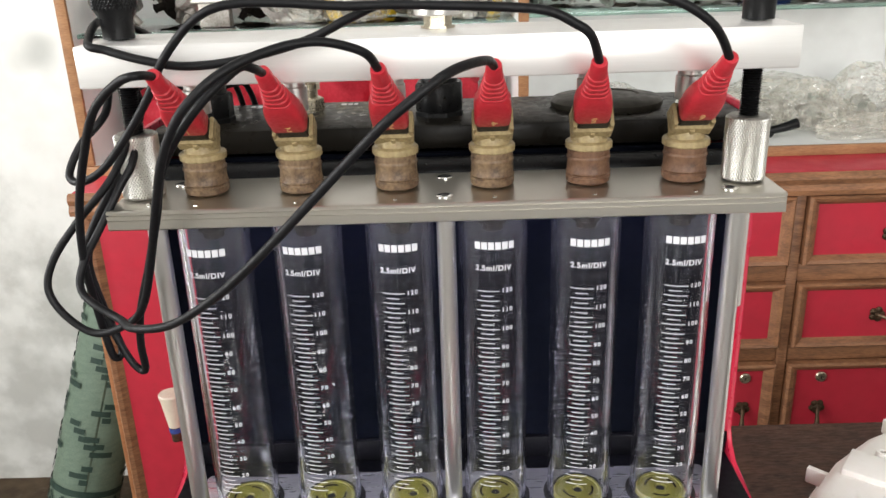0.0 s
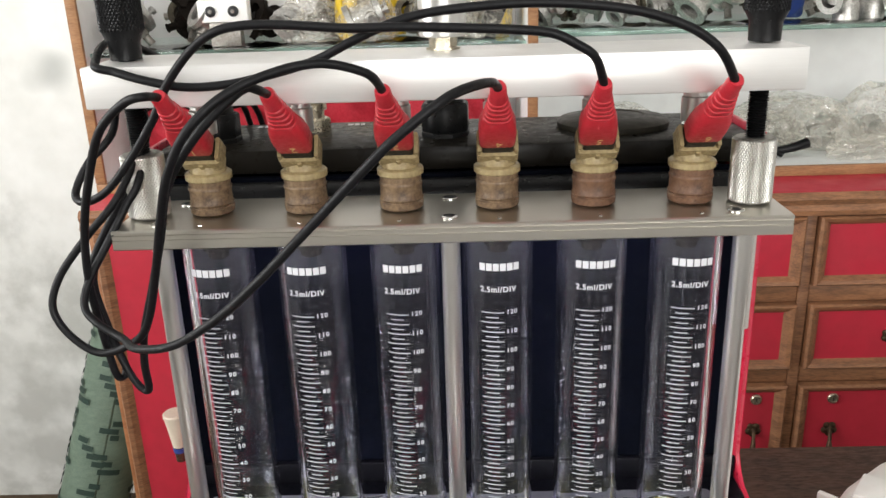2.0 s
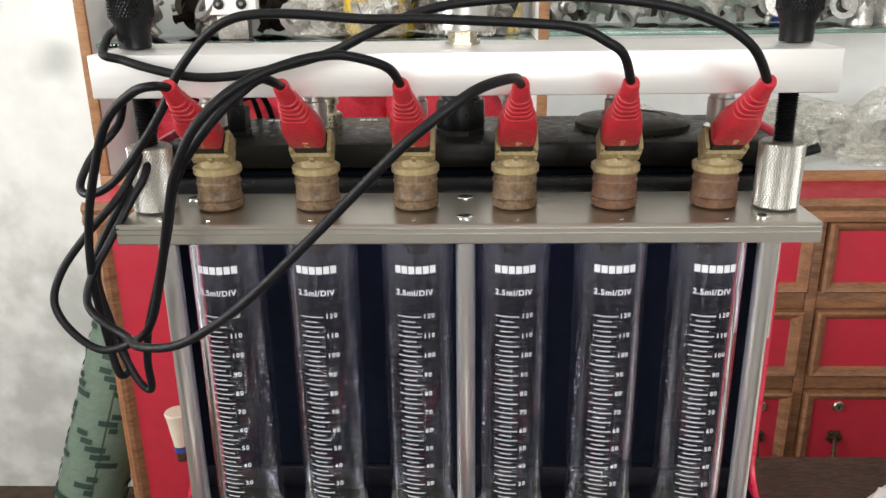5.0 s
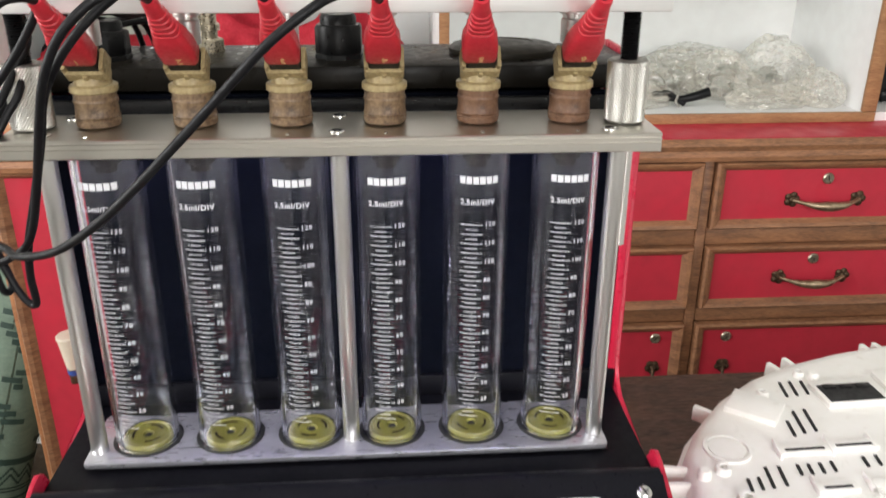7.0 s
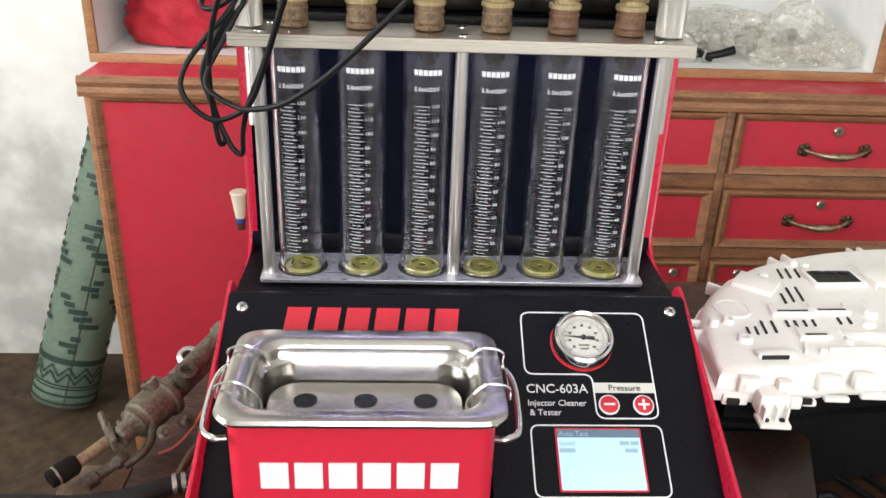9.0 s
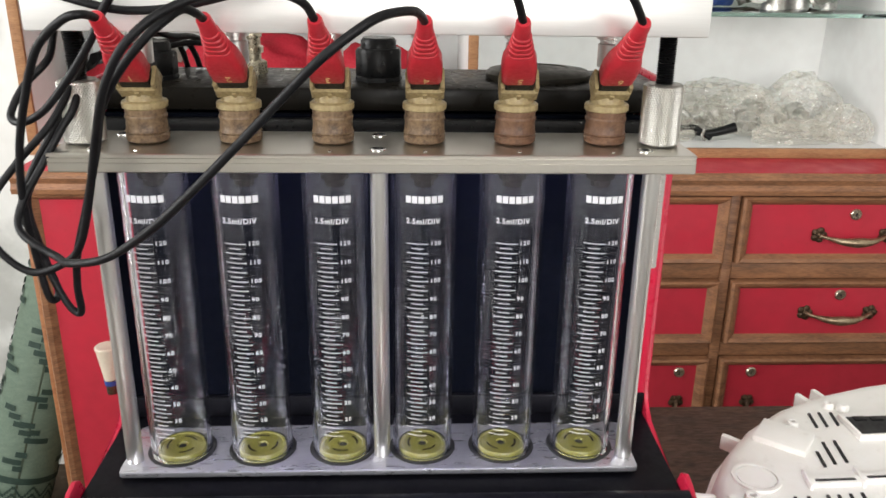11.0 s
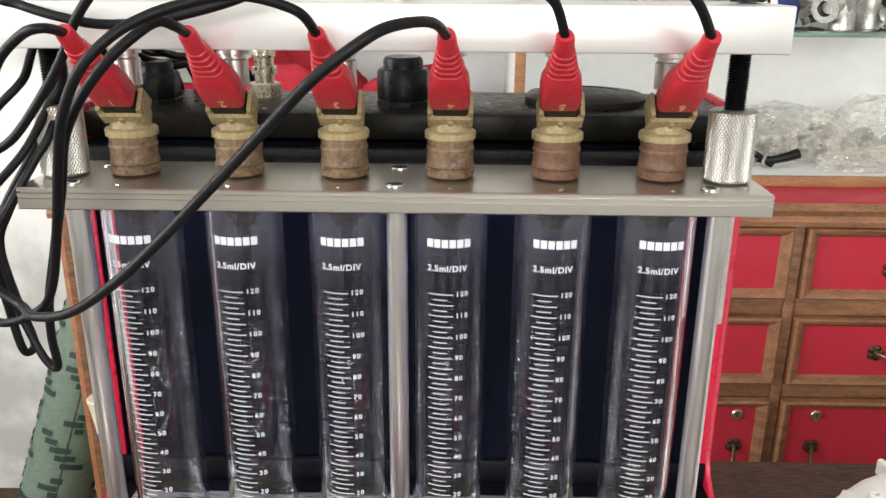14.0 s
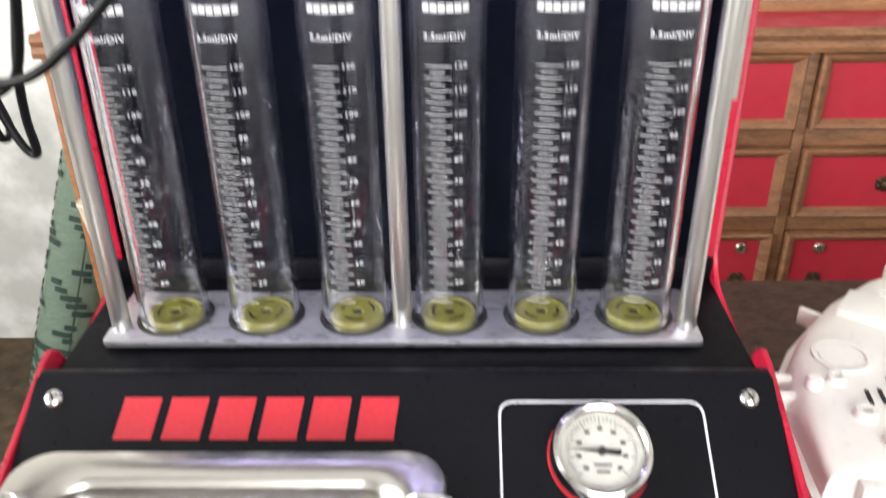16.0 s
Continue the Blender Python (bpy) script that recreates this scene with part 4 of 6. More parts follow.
lathe(bm, solid((0.0300, 0.4105), (0.0310, 0.4130), (0.0310, 0.4160), (0.0290, 0.4185), (0.0180, 0.4205), (0.0170, 0.4195), (0.0080, 0.4210)), 40, m)
part("round_lid", bm, lid_dusty, tester, "flat round dusty dark lid")
bm = B()
lathe(bm, solid((0.0045, 0.4108), (0.0045, 0.4125), (0.0025, 0.4145)), 16, Matrix.Translation((0.148, 0.094, 0)))
part("cover_screw", bm, chrome, tester)
bm = B()
for x, w in ((-0.128, 0.003), (-0.1235, 0.0035), (-0.119, 0.003), (-0.1145, 0.004), (-0.068, 0.0035), (-0.0635, 0.003), (-0.0595, 0.0025)):
    box(bm, x, x + w, 0.126, 0.1305, 0.4110, 0.4113)
part("cover_writing", bm, print_white, tester)

# clamp posts: knurled nut, threaded rod, grip
for x in (-0.1570, 0.1545):
    post = thing("clamp_post", (x, -0.004, 0.3905), "knurled aluminium clamp nut with a black threaded rod and grip", "clamp", "clamp posts of the tester")
    bm = B()
    rings, segs = 26, 44
    lathe(bm, solid((0.0092, 0.3907), (0.0105, 0.3918), (0.0105, 0.4232), (0.0094, 0.4242)), segs)
    for v in bm.verts:
        v.co += Vector((x, -0.004, 0))
    nut = part("knurled_nut", bm, knurl_shade, post, "bright knurled aluminium nut")
    bm = B()
    for j in range(rings):
        z = 0.3925 + j * 0.0012
        for i in range(segs):
            a = 2 * math.pi * (i + 0.5 * (j % 2)) / segs
            c = Vector((x + 0.0105 * math.cos(a), -0.004 + 0.0105 * math.sin(a), z))
            o = Vector((math.cos(a), math.sin(a), 0))
            t = Vector((-math.sin(a), math.cos(a), 0))
            q = [bm.verts.new(c + t * 0.00066), bm.verts.new(c + Vector((0, 0, 0.0011))), bm.verts.new(c - t * 0.00066), bm.verts.new(c - Vector((0, 0, 0.0011)))]
            p = bm.verts.new(c + o * 0.00050)
            for e in range(4):
                bm.faces.new((q[e], q[(e + 1) % 4], p))
    tagged(part("knurling", bm, knurl_metal, nut, smooth=0), kind="stuff")
    bm = B()
    prof = [(0, 0.4235)]
    for j in range(22):
        prof += [(0.0050, 0.4236 + j * 0.00125), (0.0041, 0.4242 + j * 0.00125)]
    prof += [(0.0041, 0.4708), (0, 0.4708)]
    lathe(bm, prof, 20, Matrix.Translation((x, -0.004, 0)))
    part("threaded_rod", bm, black_plastic, post)
    bm = B()
    lathe(bm, solid((0.0076, 0.4712), (0.0078, 0.4800), (0.0100, 0.4845), (0.0102, 0.5300), (0.0090, 0.5330)), 32, Matrix.Translation((x, -0.004, 0)))
    grip = part("grip", bm, black_plastic, post, "black knurled grip")
    bm = B()
    for j in range(30):
        z = 0.486 + j * 0.0015
        for i in range(36):
            a = 2 * math.pi * (i + 0.5 * (j % 2)) / 36
            o, t = Vector((math.cos(a), math.sin(a), 0)), Vector((-math.sin(a), math.cos(a), 0))
            c = Vector((x, -0.004, z)) + o * 0.0102
            q = [bm.verts.new(c + t * 0.0008), bm.verts.new(c + Vector((0, 0, 0.0013))), bm.verts.new(c - t * 0.0008), bm.verts.new(c - Vector((0, 0, 0.0013)))]
            p = bm.verts.new(c + o * 0.0005)
            for e in range(4):
                bm.faces.new((q[e], q[(e + 1) % 4], p))
    tagged(part("knurling", bm, black_plastic, grip, smooth=0), kind="stuff")

# fuel rail over the injectors
rail = thing("fuel_rail", (0, 0, 0.4505), "satin aluminium fuel rail bar clamped over the injectors", "rail")
bm = B()
box(bm, -0.1695, 0.1665, -0.0305, 0.0225, 0.4510, 0.4705, 0.0009)
part("bar", bm, satin_bar, rail, "satin aluminium square bar")
bm = B()
lathe(bm, solid((0.0085, 0.4706), (0.0085, 0.4716), (0.0070, 0.4716), (0.0070, 0.4770)), 6, Matrix.Translation((-0.001, 0.006, 0)))
part("rail_nut", bm, nickel, rail)
bm = B()
lathe(bm, solid((0.0112, 0.4771), (0.0118, 0.4778), (0.0118, 0.4880), (0.0110, 0.4888), (0.0110, 0.4900), (0.0120, 0.4906), (0.0120, 0.5010), (0.0095, 0.5020), (0.0095, 0.515)), 36, Matrix.Translation((-0.001, 0.006, 0)))
part("quick_coupling", bm, rod_metal, rail, "silver quick coupling")
for k, cx in enumerate(TUBE_X):
    bm = B()
    lathe(bm, solid((0.0052, 0.4318), (0.0066, 0.4322), (0.0066, 0.4440), (0.0058, 0.4446), (0.0058, 0.4462), (0.0074, 0.4466), (0.0074, 0.4509)), 24, Matrix.Translation((cx, 0.002, 0)))
    part("injector_adapter", bm, rod_metal, rail)

# ---- injectors and their plugs ----
AX = Vector((0, -0.796, 0.605))
AN = Vector((0, -0.605, -0.796))


def along(cx, s, w=0.0, h=0.0, lean=0.0):
    """A point on a plug's axis: s along it, w across, h towards its outer face."""
    return Vector((cx + w + lean * s, 0.0, 0.4190)) + AX * s + AN * h


def loft(bm, cx, sections, lean=0.0, n=4):
    """Rounded boxes (s, width, thickness, corner) strung along a plug's axis."""
    rings = []
    for s, w, th, r in sections:
        rings.append([bm.verts.new(along(cx, s, x, y, lean)) for x, y in rounded(-w / 2, w / 2, -th / 2, th / 2, min(r, w / 2 - 1e-5, th / 2 - 1e-5), n)])
    for a, b in zip(rings, rings[1:]):
        for i in range(len(a)):
            bm.faces.new((a[i], a[(i + 1) % len(a)], b[(i + 1) % len(a)], b[i]))
    bm.faces.new(rings[0][::-1])
    bm.faces.new(rings[-1])


LEAN = (-0.015, -0.04, -0.03, -0.02, -0.08, 0.02)
for k, cx in enumerate(TUBE_X):
    body_mat = rusty_brown if k > 3 else dirty_brown
    what = "rusty brown" if k > 3 else "dirty tan and brown"
    inj = thing("fuel_injector", (cx, 0, 0.3908), what + " used fuel injector standing in the plate", "injector", "injectors in the tester")
    c = Matrix.Translation((cx, 0, 0))
    bm = B()
    lathe(bm, solid((0.0100, 0.3908), (0.0112, 0.3918), (0.0116, 0.3948), (0.0110, 0.3956), (0.0116, 0.3966), (0.0110, 0.3976), (0.0108, 0.4030), (0.0113, 0.4040), (0.0112, 0.4052), (0.0107, 0.4058), (0.0109, 0.4088)), 36, c)
    part("body", bm, body_mat, inj, what + " injector body")
    bm = B()
    lathe(bm, solid((0.0113, 0.4088), (0.0120, 0.4094), (0.0120, 0.4122), (0.0114, 0.4128), (0.0096, 0.4131), (0.0090, 0.4165), (0.0060, 0.4190), (0.0056, 0.4240), (0.0060, 0.4244), (0.0060, 0.4275), (0.0050, 0.4280), (0.0050, 0.4318)), 36, c)
    part("neck", bm, dirty_tan, inj, "tan plastic neck")
    bm = B()
    loft(bm, cx, [(-0.006, 0.0165, 0.0090, 0.002), (0.0030, 0.0185, 0.0110, 0.002), (0.0036, 0.0208, 0.0140, 0.002), (0.0100, 0.0208, 0.0140, 0.002), (0.0102, 0.0180, 0.0115, 0.0015)], 0)
    for w in (-0.0092, 0.0092):
        loft(bm, cx + w, [(0.002, 0.0022, 0.0130, 0.0008), (0.0135, 0.0020, 0.0118, 0.0008)], 0)
    loft(bm, cx, [(-0.004, 0.0030, 0.0165, 0.001), (0.0085, 0.0026, 0.0162, 0.001)], 0)
    part("socket", bm, dirty_tan, inj, "tan plastic plug socket")
    bm = B()
    lathe(bm, solid((0.0040, 0.3655), (0.0055, 0.3664), (0.0055, 0.3695), (0.0078, 0.3705), (0.0080, 0.3760), (0.0095, 0.3768), (0.0095, 0.3803)), 20, c)
    part("nozzle", bm, soot, inj, "sooty nozzle tip")

    plug = thing("connector_plug", along(cx, 0.03), "red rubber injector plug with a number and black cable", "plug", "plugs on the injectors")
    ln = LEAN[k]
    bm = B()
    loft(bm, cx, [(0.0075, 0.0156, 0.0104, 0.001), (0.0185, 0.0152, 0.0104, 0.001)], ln * 0)
    part("plug_core", bm, black_plastic, plug)
    bm = B()
    secs = [(0.0165, 0.0168, 0.0110, 0.0022), (0.0174, 0.0178, 0.0118, 0.0028), (0.0270, 0.0182, 0.0122, 0.0032), (0.0340, 0.0172, 0.0118, 0.0036), (0.0400, 0.0142, 0.0108, 0.004)]
    s, w = 0.0405, 0.0138
    for q in range(5):
        secs += [(s, w, 0.0104 - q * 0.0004, 0.004), (s + 0.0018, w - 0.0002, 0.0104 - q * 0.0004, 0.004), (s + 0.0022, w - 0.0009, 0.0096 - q * 0.0004, 0.004), (s + 0.0030, w - 0.0009, 0.0096 - q * 0.0004, 0.004)]
        s, w = s + 0.0036, w - 0.0011
    secs += [(0.0600, 0.0080, 0.0078, 0.0038), (0.0665, 0.0074, 0.0072, 0.0035), (0.0680, 0.0064, 0.0062, 0.003)]
    loft(bm, cx, secs, ln)
    part("boot", bm, plug_red, plug, "red rubber boot")
    bm = B()
    o = along(cx, 0.0235, 0.0024, 0.0063, ln)
    m = Matrix(((-1, 0, 0, o.x), (0, -AX.y, AN.y, o.y), (0, -AX.z, AN.z, o.z), (0, 0, 0, 1)))
    letter_bm(bm, str(k + 1), 0.0068, m, 0.00012)
    part("number", bm, label_yellow, plug)

Y0 = -0.0535


def tip(k):
    return along(TUBE_X[k], 0.066, 0, 0, LEAN[k])


def cable(k, rest, r=0.0020):
    bm = B()
    p = tip(k)
    d = AX * 0.006 + Vector((LEAN[k] * 0.006, 0, 0))
    sweep(bm, [p - d, p, *[Vector(q) for q in rest]], r, 10, 7)
    single("cable", bm, cable_rubber, "black rubber cable of an injector plug", "cable", "cables of the injector plugs")


cable(0, [(-0.127, -0.068, 0.462), (-0.137, -0.066, 0.459), (-0.152, -0.06, 0.446), (-0.165, -0.05, 0.422), (-0.175, -0.042, 0.396), (-0.181, -0.035, 0.366), (-0.182, -0.028, 0.332), (-0.18, -0.025, 0.308), (-0.177, -0.02, 0.31), (-0.183, -0.018, 0.331), (-0.188, -0.016, 0.358), (-0.182, -0.014, 0.375), (-0.167, -0.01, 0.401), (-0.159, -0.004, 0.422), (-0.172, 0.03, 0.462), (-0.16, 0.09, 0.432), (-0.15, 0.148, 0.415), (-0.146, 0.158, 0.3), (-0.146, 0.158, 0)])
cable(1, [(-0.078, -0.066, 0.463), (-0.082, -0.072, 0.465), (-0.088, -0.078, 0.461), (-0.098, -0.082, 0.452), (-0.11, -0.082, 0.438), (-0.12, -0.078, 0.422), (-0.128, -0.07, 0.4), (-0.139, -0.06, 0.373), (-0.153, -0.045, 0.343), (-0.16, -0.035, 0.32), (-0.163, -0.028, 0.301), (-0.17, -0.025, 0.303), (-0.178, -0.022, 0.318), (-0.186, -0.02, 0.341), (-0.19, -0.018, 0.359), (-0.182, -0.015, 0.379), (-0.168, -0.01, 0.403), (-0.157, -0.004, 0.428), (-0.172, 0.03, 0.47), (-0.154, 0.09, 0.44), (-0.141, 0.15, 0.418), (-0.136, 0.16, 0.3), (-0.136, 0.16, 0)])
cable(2, [(-0.03, -0.064, 0.467), (-0.037, -0.068, 0.471), (-0.048, -0.072, 0.474), (-0.058, -0.076, 0.474), (-0.068, -0.08, 0.472), (-0.08, -0.086, 0.468), (-0.092, -0.092, 0.461), (-0.104, -0.094, 0.449), (-0.114, -0.09, 0.432), (-0.123, -0.08, 0.411), (-0.134, -0.066, 0.383), (-0.147, -0.052, 0.352), (-0.158, -0.046, 0.338), (-0.178, -0.042, 0.33), (-0.194, -0.038, 0.338), (-0.202, -0.035, 0.352), (-0.197, -0.032, 0.368), (-0.183, -0.028, 0.386), (-0.166, -0.022, 0.405), (-0.157, -0.012, 0.424), (-0.152, -0.004, 0.437), (-0.166, 0.03, 0.46), (-0.146, 0.09, 0.434), (-0.132, 0.149, 0.416), (-0.126, 0.158, 0.3), (-0.126, 0.158, 0)])
cable(4, [(0.064, -0.064, 0.472), (0.056, -0.066, 0.478), (0.045, -0.066, 0.483), (0.027, -0.066, 0.485), (0.007, -0.064, 0.486), (-0.017, -0.062, 0.487), (-0.04, -0.06, 0.487), (-0.067, -0.058, 0.489), (-0.086, -0.056, 0.489), (-0.099, -0.054, 0.486), (-0.111, -0.05, 0.478), (-0.124, -0.046, 0.464), (-0.134, -0.042, 0.448), (-0.148, -0.038, 0.43), (-0.164, -0.034, 0.413), (-0.178, -0.03, 0.406), (-0.185, -0.024, 0.409), (-0.18, -0.016, 0.422), (-0.169, -0.008, 0.435), (-0.172, 0.03, 0.452), (-0.15, 0.09, 0.43), (-0.113, 0.149, 0.416), (-0.106, 0.158, 0.3), (-0.106, 0.158, 0)])
cable(5, [(0.117, -0.064, 0.472), (0.108, -0.066, 0.48), (0.096, -0.066, 0.486), (0.079, -0.066, 0.491), (0.057, -0.064, 0.494), (0.036, -0.062, 0.495), (0.014, -0.06, 0.494), (-0.006, -0.058, 0.492), (-0.022, -0.056, 0.488), (-0.039, -0.054, 0.481), (-0.056, -0.05, 0.473), (-0.077, -0.046, 0.467), (-0.097, -0.044, 0.463), (-0.117, -0.042, 0.462), (-0.135, -0.04, 0.465), (-0.151, -0.036, 0.469), (-0.162, -0.03, 0.472), (-0.168, 0.02, 0.478), (-0.144, 0.09, 0.446), (-0.104, 0.15, 0.418), (-0.096, 0.16, 0.3), (-0.096, 0.16, 0)])
cable(3, [(0.0187, -0.085, 0.4662), (0.0064, -0.106, 0.4662), (-0.0037, -0.1135, 0.4612), (-0.0183, -0.115, 0.4502), (-0.0311, -0.112, 0.4378), (-0.0447, -0.109, 0.4239), (-0.0601, -0.1085, 0.4085), (-0.0784, -0.1065, 0.3905), (-0.0985, -0.1, 0.3725), (-0.1227, -0.0882, 0.3555), (-0.1454, -0.074, 0.3475), (-0.159, -0.056, 0.344), (-0.174, -0.048, 0.349), (-0.182, -0.042, 0.355), (-0.181, -0.036, 0.366), (-0.171, -0.03, 0.384), (-0.162, -0.022, 0.401), (-0.155, -0.012, 0.418), (-0.16, 0.03, 0.464), (-0.138, 0.09, 0.438), (-0.122, 0.15, 0.417), (-0.116, 0.16, 0.3), (-0.116, 0.16, 0)])

# ---- ultrasonic bath in the well ----
SHIFT = Vector((-0.005, 0, 0))
bath = thing("ultrasonic_bath", (-0.06, -0.168, 0.001), "small red ultrasonic bath with a stainless steel tank", "ultrasonic cleaner")
RX0, RX1, RY0, RY1, RZ = -0.1510, 0.0300, -0.2215, -0.1130, 0.2000


def lofted(bm, layers, cap_low=False, cap_high=False):
    rings = [[bm.verts.new((x, y, z)) for x, y in o] for o, z in layers]
    for a, b in zip(rings, rings[1:]):
        for i in range(len(a)):
            bm.faces.new((a[i], a[(i + 1) % len(a)], b[(i + 1) % len(a)], b[i]))
    if cap_low:
        bm.faces.new(rings[0][::-1])
    if cap_high:
        bm.faces.new(rings[-1])


def inset(d, r):
    return rounded(RX0 + d, RX1 - d, RY0 + d, RY1 - d, r, 8)


bm = B()
lofted(bm, [(inset(0.0075, 0.010), 0.001), (inset(0.0075, 0.010), 0.1935)], True, False)
part("casing", bm, bath_red, bath, "red lacquered casing")
bm = B()
lofted(bm, [(inset(0.0040, 0.014), 0.1937), (inset(0.0010, 0.016), 0.1945), (inset(0.0, 0.017), 0.1970), (inset(0.0012, 0.016), 0.1994), (inset(0.0040, 0.015), 0.2002),
            (inset(0.0120, 0.018), 0.1996), (inset(0.0148, 0.019), 0.1980), (inset(0.0165, 0.020), 0.1940)])
part("rim", bm, stainless, bath, "polished stainless rim")
bm = B()
lofted(bm, [(inset(0.0165, 0.020), 0.1940), (inset(0.0175, 0.020), 0.1870), (inset(0.0200, 0.021), 0.1840), (inset(0.0210, 0.021), 0.1420), (inset(0.0260, 0.020), 0.1380)], False, True)
part("tank", bm, stainless, bath, "stainless steel tank")
bm = B()
lofted(bm, [(inset(0.0255, 0.020), 0.1702), (inset(0.0255, 0.020), 0.1715)], True, True)
tray = part("injector_tray", bm, stainless, bath, "steel tray with round holes")
for x in (-0.1010, -0.0605, -0.0200):
    bm = B()
    lathe(bm, solid((0.0080, 0.1716), (0.0080, 0.1719)), 28, Matrix.Translation((x, -0.160, 0)))
    part("tray_hole", bm, deep_black, tray)
for s, xe, xi in ((-1, RX0, RX0 + 0.0225), (1, RX1, RX1 - 0.0225)):
    for y in (-0.143, -0.186):
        bm = B()
        sweep(bm, [(xi, y + 0.008, 0.1710), (xi - s * 0.001, y + 0.004, 0.188), (xe - s * 0.013, y, 0.2025), (xe - s * 0.005, y, 0.2035), (xe + s * 0.0025, y, 0.2000), (xe + s * 0.003, y, 0.192)], 0.0010, 8, 6)
        part("tray_hook", bm, chrome, tray)
    bm = B()
    sweep(bm, [(xe + s * 0.003, -0.143, 0.192), (xe + s * 0.0035, -0.165, 0.1915), (xe + s * 0.003, -0.186, 0.192)], 0.0010, 8, 6)
    part("hook_bar", bm, chrome, tray)
    bm = B()
    sweep(bm, [(xe - s * 0.004, -0.148, 0.1900), (xe + s * 0.004, -0.150, 0.1905), (xe + s * 0.0085, -0.163, 0.188), (xe + s * 0.0090, -0.186, 0.184), (xe + s * 0.007, -0.206, 0.182), (xe - s * 0.001, -0.214, 0.182), (xe - s * 0.008, -0.2125, 0.181)], 0.0022, 10, 6)
    part("handle", bm, chrome, bath, "bent chrome wire handle")
for k in range(6):
    bm = B()
    box(bm, -0.1235 + k * 0.0212, -0.1235 + k * 0.0212 + 0.0175, -0.2144, -0.2139, 0.1435, 0.1635, 0.0)
    part("maker_mark", bm, print_white, bath, "white printed block of the maker's mark")

# ---- instrument cluster housing ----
SHIFT = Vector((0.0095, 0.006, 0))
CLZ = 0.130
cluster = thing("instrument_cluster", (0.44, 0.06, 0.096), "white plastic back housing of a car instrument cluster lying face down", "car part")
OUT = [(0.2160, -0.0560), (0.2200, 0.0050), (0.2300, 0.0450), (0.2500, 0.0780), (0.2800, 0.1120), (0.3200, 0.1430), (0.3650, 0.1660), (0.4150, 0.1830), (0.4700, 0.1950), (0.5400, 0.2000),
       (0.6100, 0.1900), (0.6600, 0.1600), (0.6850, 0.1100), (0.6900, 0.0300), (0.6750, -0.0350), (0.6300, -0.0560), (0.5600, -0.0500), (0.4700, -0.0350), (0.4000, -0.0420), (0.3250, -0.0480), (0.2700, -0.0620)]


def shrink(o, d):
    cx, cy = sum(p[0] for p in o) / len(o), sum(p[1] for p in o) / len(o)
    return [(x + (cx - x) * d / max(0.05, math.hypot(x - cx, y - cy)), y + (cy - y) * d / max(0.05, math.hypot(x - cx, y - cy))) for x, y in o]


bm = B()
lofted(bm, [(shrink(OUT, 0.004), 0.096), (shrink(OUT, -0.004), 0.098), (shrink(OUT, -0.006), 0.104), (shrink(OUT, -0.006), 0.108), (shrink(OUT, -0.001), 0.109), (shrink(OUT, 0.0), 0.119),
            (shrink(OUT, 0.003), 0.126), (shrink(OUT, 0.009), CLZ - 0.001), (shrink(OUT, 0.016), CLZ)], True, True)
shell = part("shell", bm, housing_white, cluster, "creamy white moulded shell", 55)


def cl_box(name, x, y, w, d, h, a=0.0, mat=housing_white, bev=0.0012, z=CLZ, parent=None, label=""):
    bm = B()
    box(bm, -w / 2, w / 2, -d / 2, d / 2, -0.001, h, bev, m=Matrix.Translation((x, y, z)) @ Matrix.Rotation(radians(a), 4, "Z"))
    return part(name, bm, mat, parent or cluster, label)


for x, y, l in ((0.339, 0.119, 0.026), (0.348, 0.120, 0.026), (0.358, 0.121, 0.024), (0.320, 0.065, 0.024), (0.330, 0.073, 0.036), (0.340, 0.075, 0.036),
                (0.261, 0.002, 0.016), (0.269, 0.003, 0.016), (0.278, 0.009, 0.028), (0.288, 0.010, 0.026), (0.303, 0.016, 0.014), (0.311, 0.016, 0.014), (0.320, 0.017, 0.014), (0.329, 0.018, 0.014),
                (0.355, 0.022, 0.014), (0.365, 0.023, 0.014)):
    cl_box("vent_slot", x, y, 0.0020, l * 0.8, 0.0014, -8, deep_black, 0.0, parent=shell)
for x, y, l in ((0.316, 0.037, 0.030), (0.355, 0.040, 0.028), (0.319, -0.006, 0.020)):
    cl_box("ledge", x, y, l + 0.010, 0.010, 0.0034, 2, bev=0.001, parent=shell)
    cl_box("slot", x, y - 0.0012, l, 0.0024, 0.0038, 2, deep_black, 0.0, parent=shell)
cl_box("ledge", 0.376, -0.004, 0.062, 0.010, 0.0034, 2, bev=0.001, parent=shell)
cl_box("label_tab", 0.303, 0.093, 0.040, 0.032, 0.005, -38, parent=shell, label="raised square tab")
bm = B()
ring_plate(bm, [(0.0175 * math.cos(a * math.pi / 12), 0.0175 * math.sin(a * math.pi / 12)) for a in range(24)], [(0.0150 * math.cos(a * math.pi / 12), 0.0150 * math.sin(a * math.pi / 12)) for a in range(24)], 0.003, Matrix.Translation((0.261, 0.043, CLZ - 0.001)))
lathe(bm, solid((0.0135, -0.001), (0.0135, 0.0015)), 28, Matrix.Translation((0.261, 0.043, CLZ)))
part("round_cover", bm, housing_white, cluster)
fr = cl_box("connector_frame", 0.390, 0.108, 0.056, 0.034, 0.005, 3)
cl_box("connector_well", 0.388, 0.105, 0.046, 0.024, 0.0056, 3, deep_black, 0.0, parent=fr)
for i in range(3):
    cl_box("contact", 0.374 + i * 0.014, 0.113, 0.010, 0.006, 0.0066, 3, black_plastic, 0.0005, parent=fr)
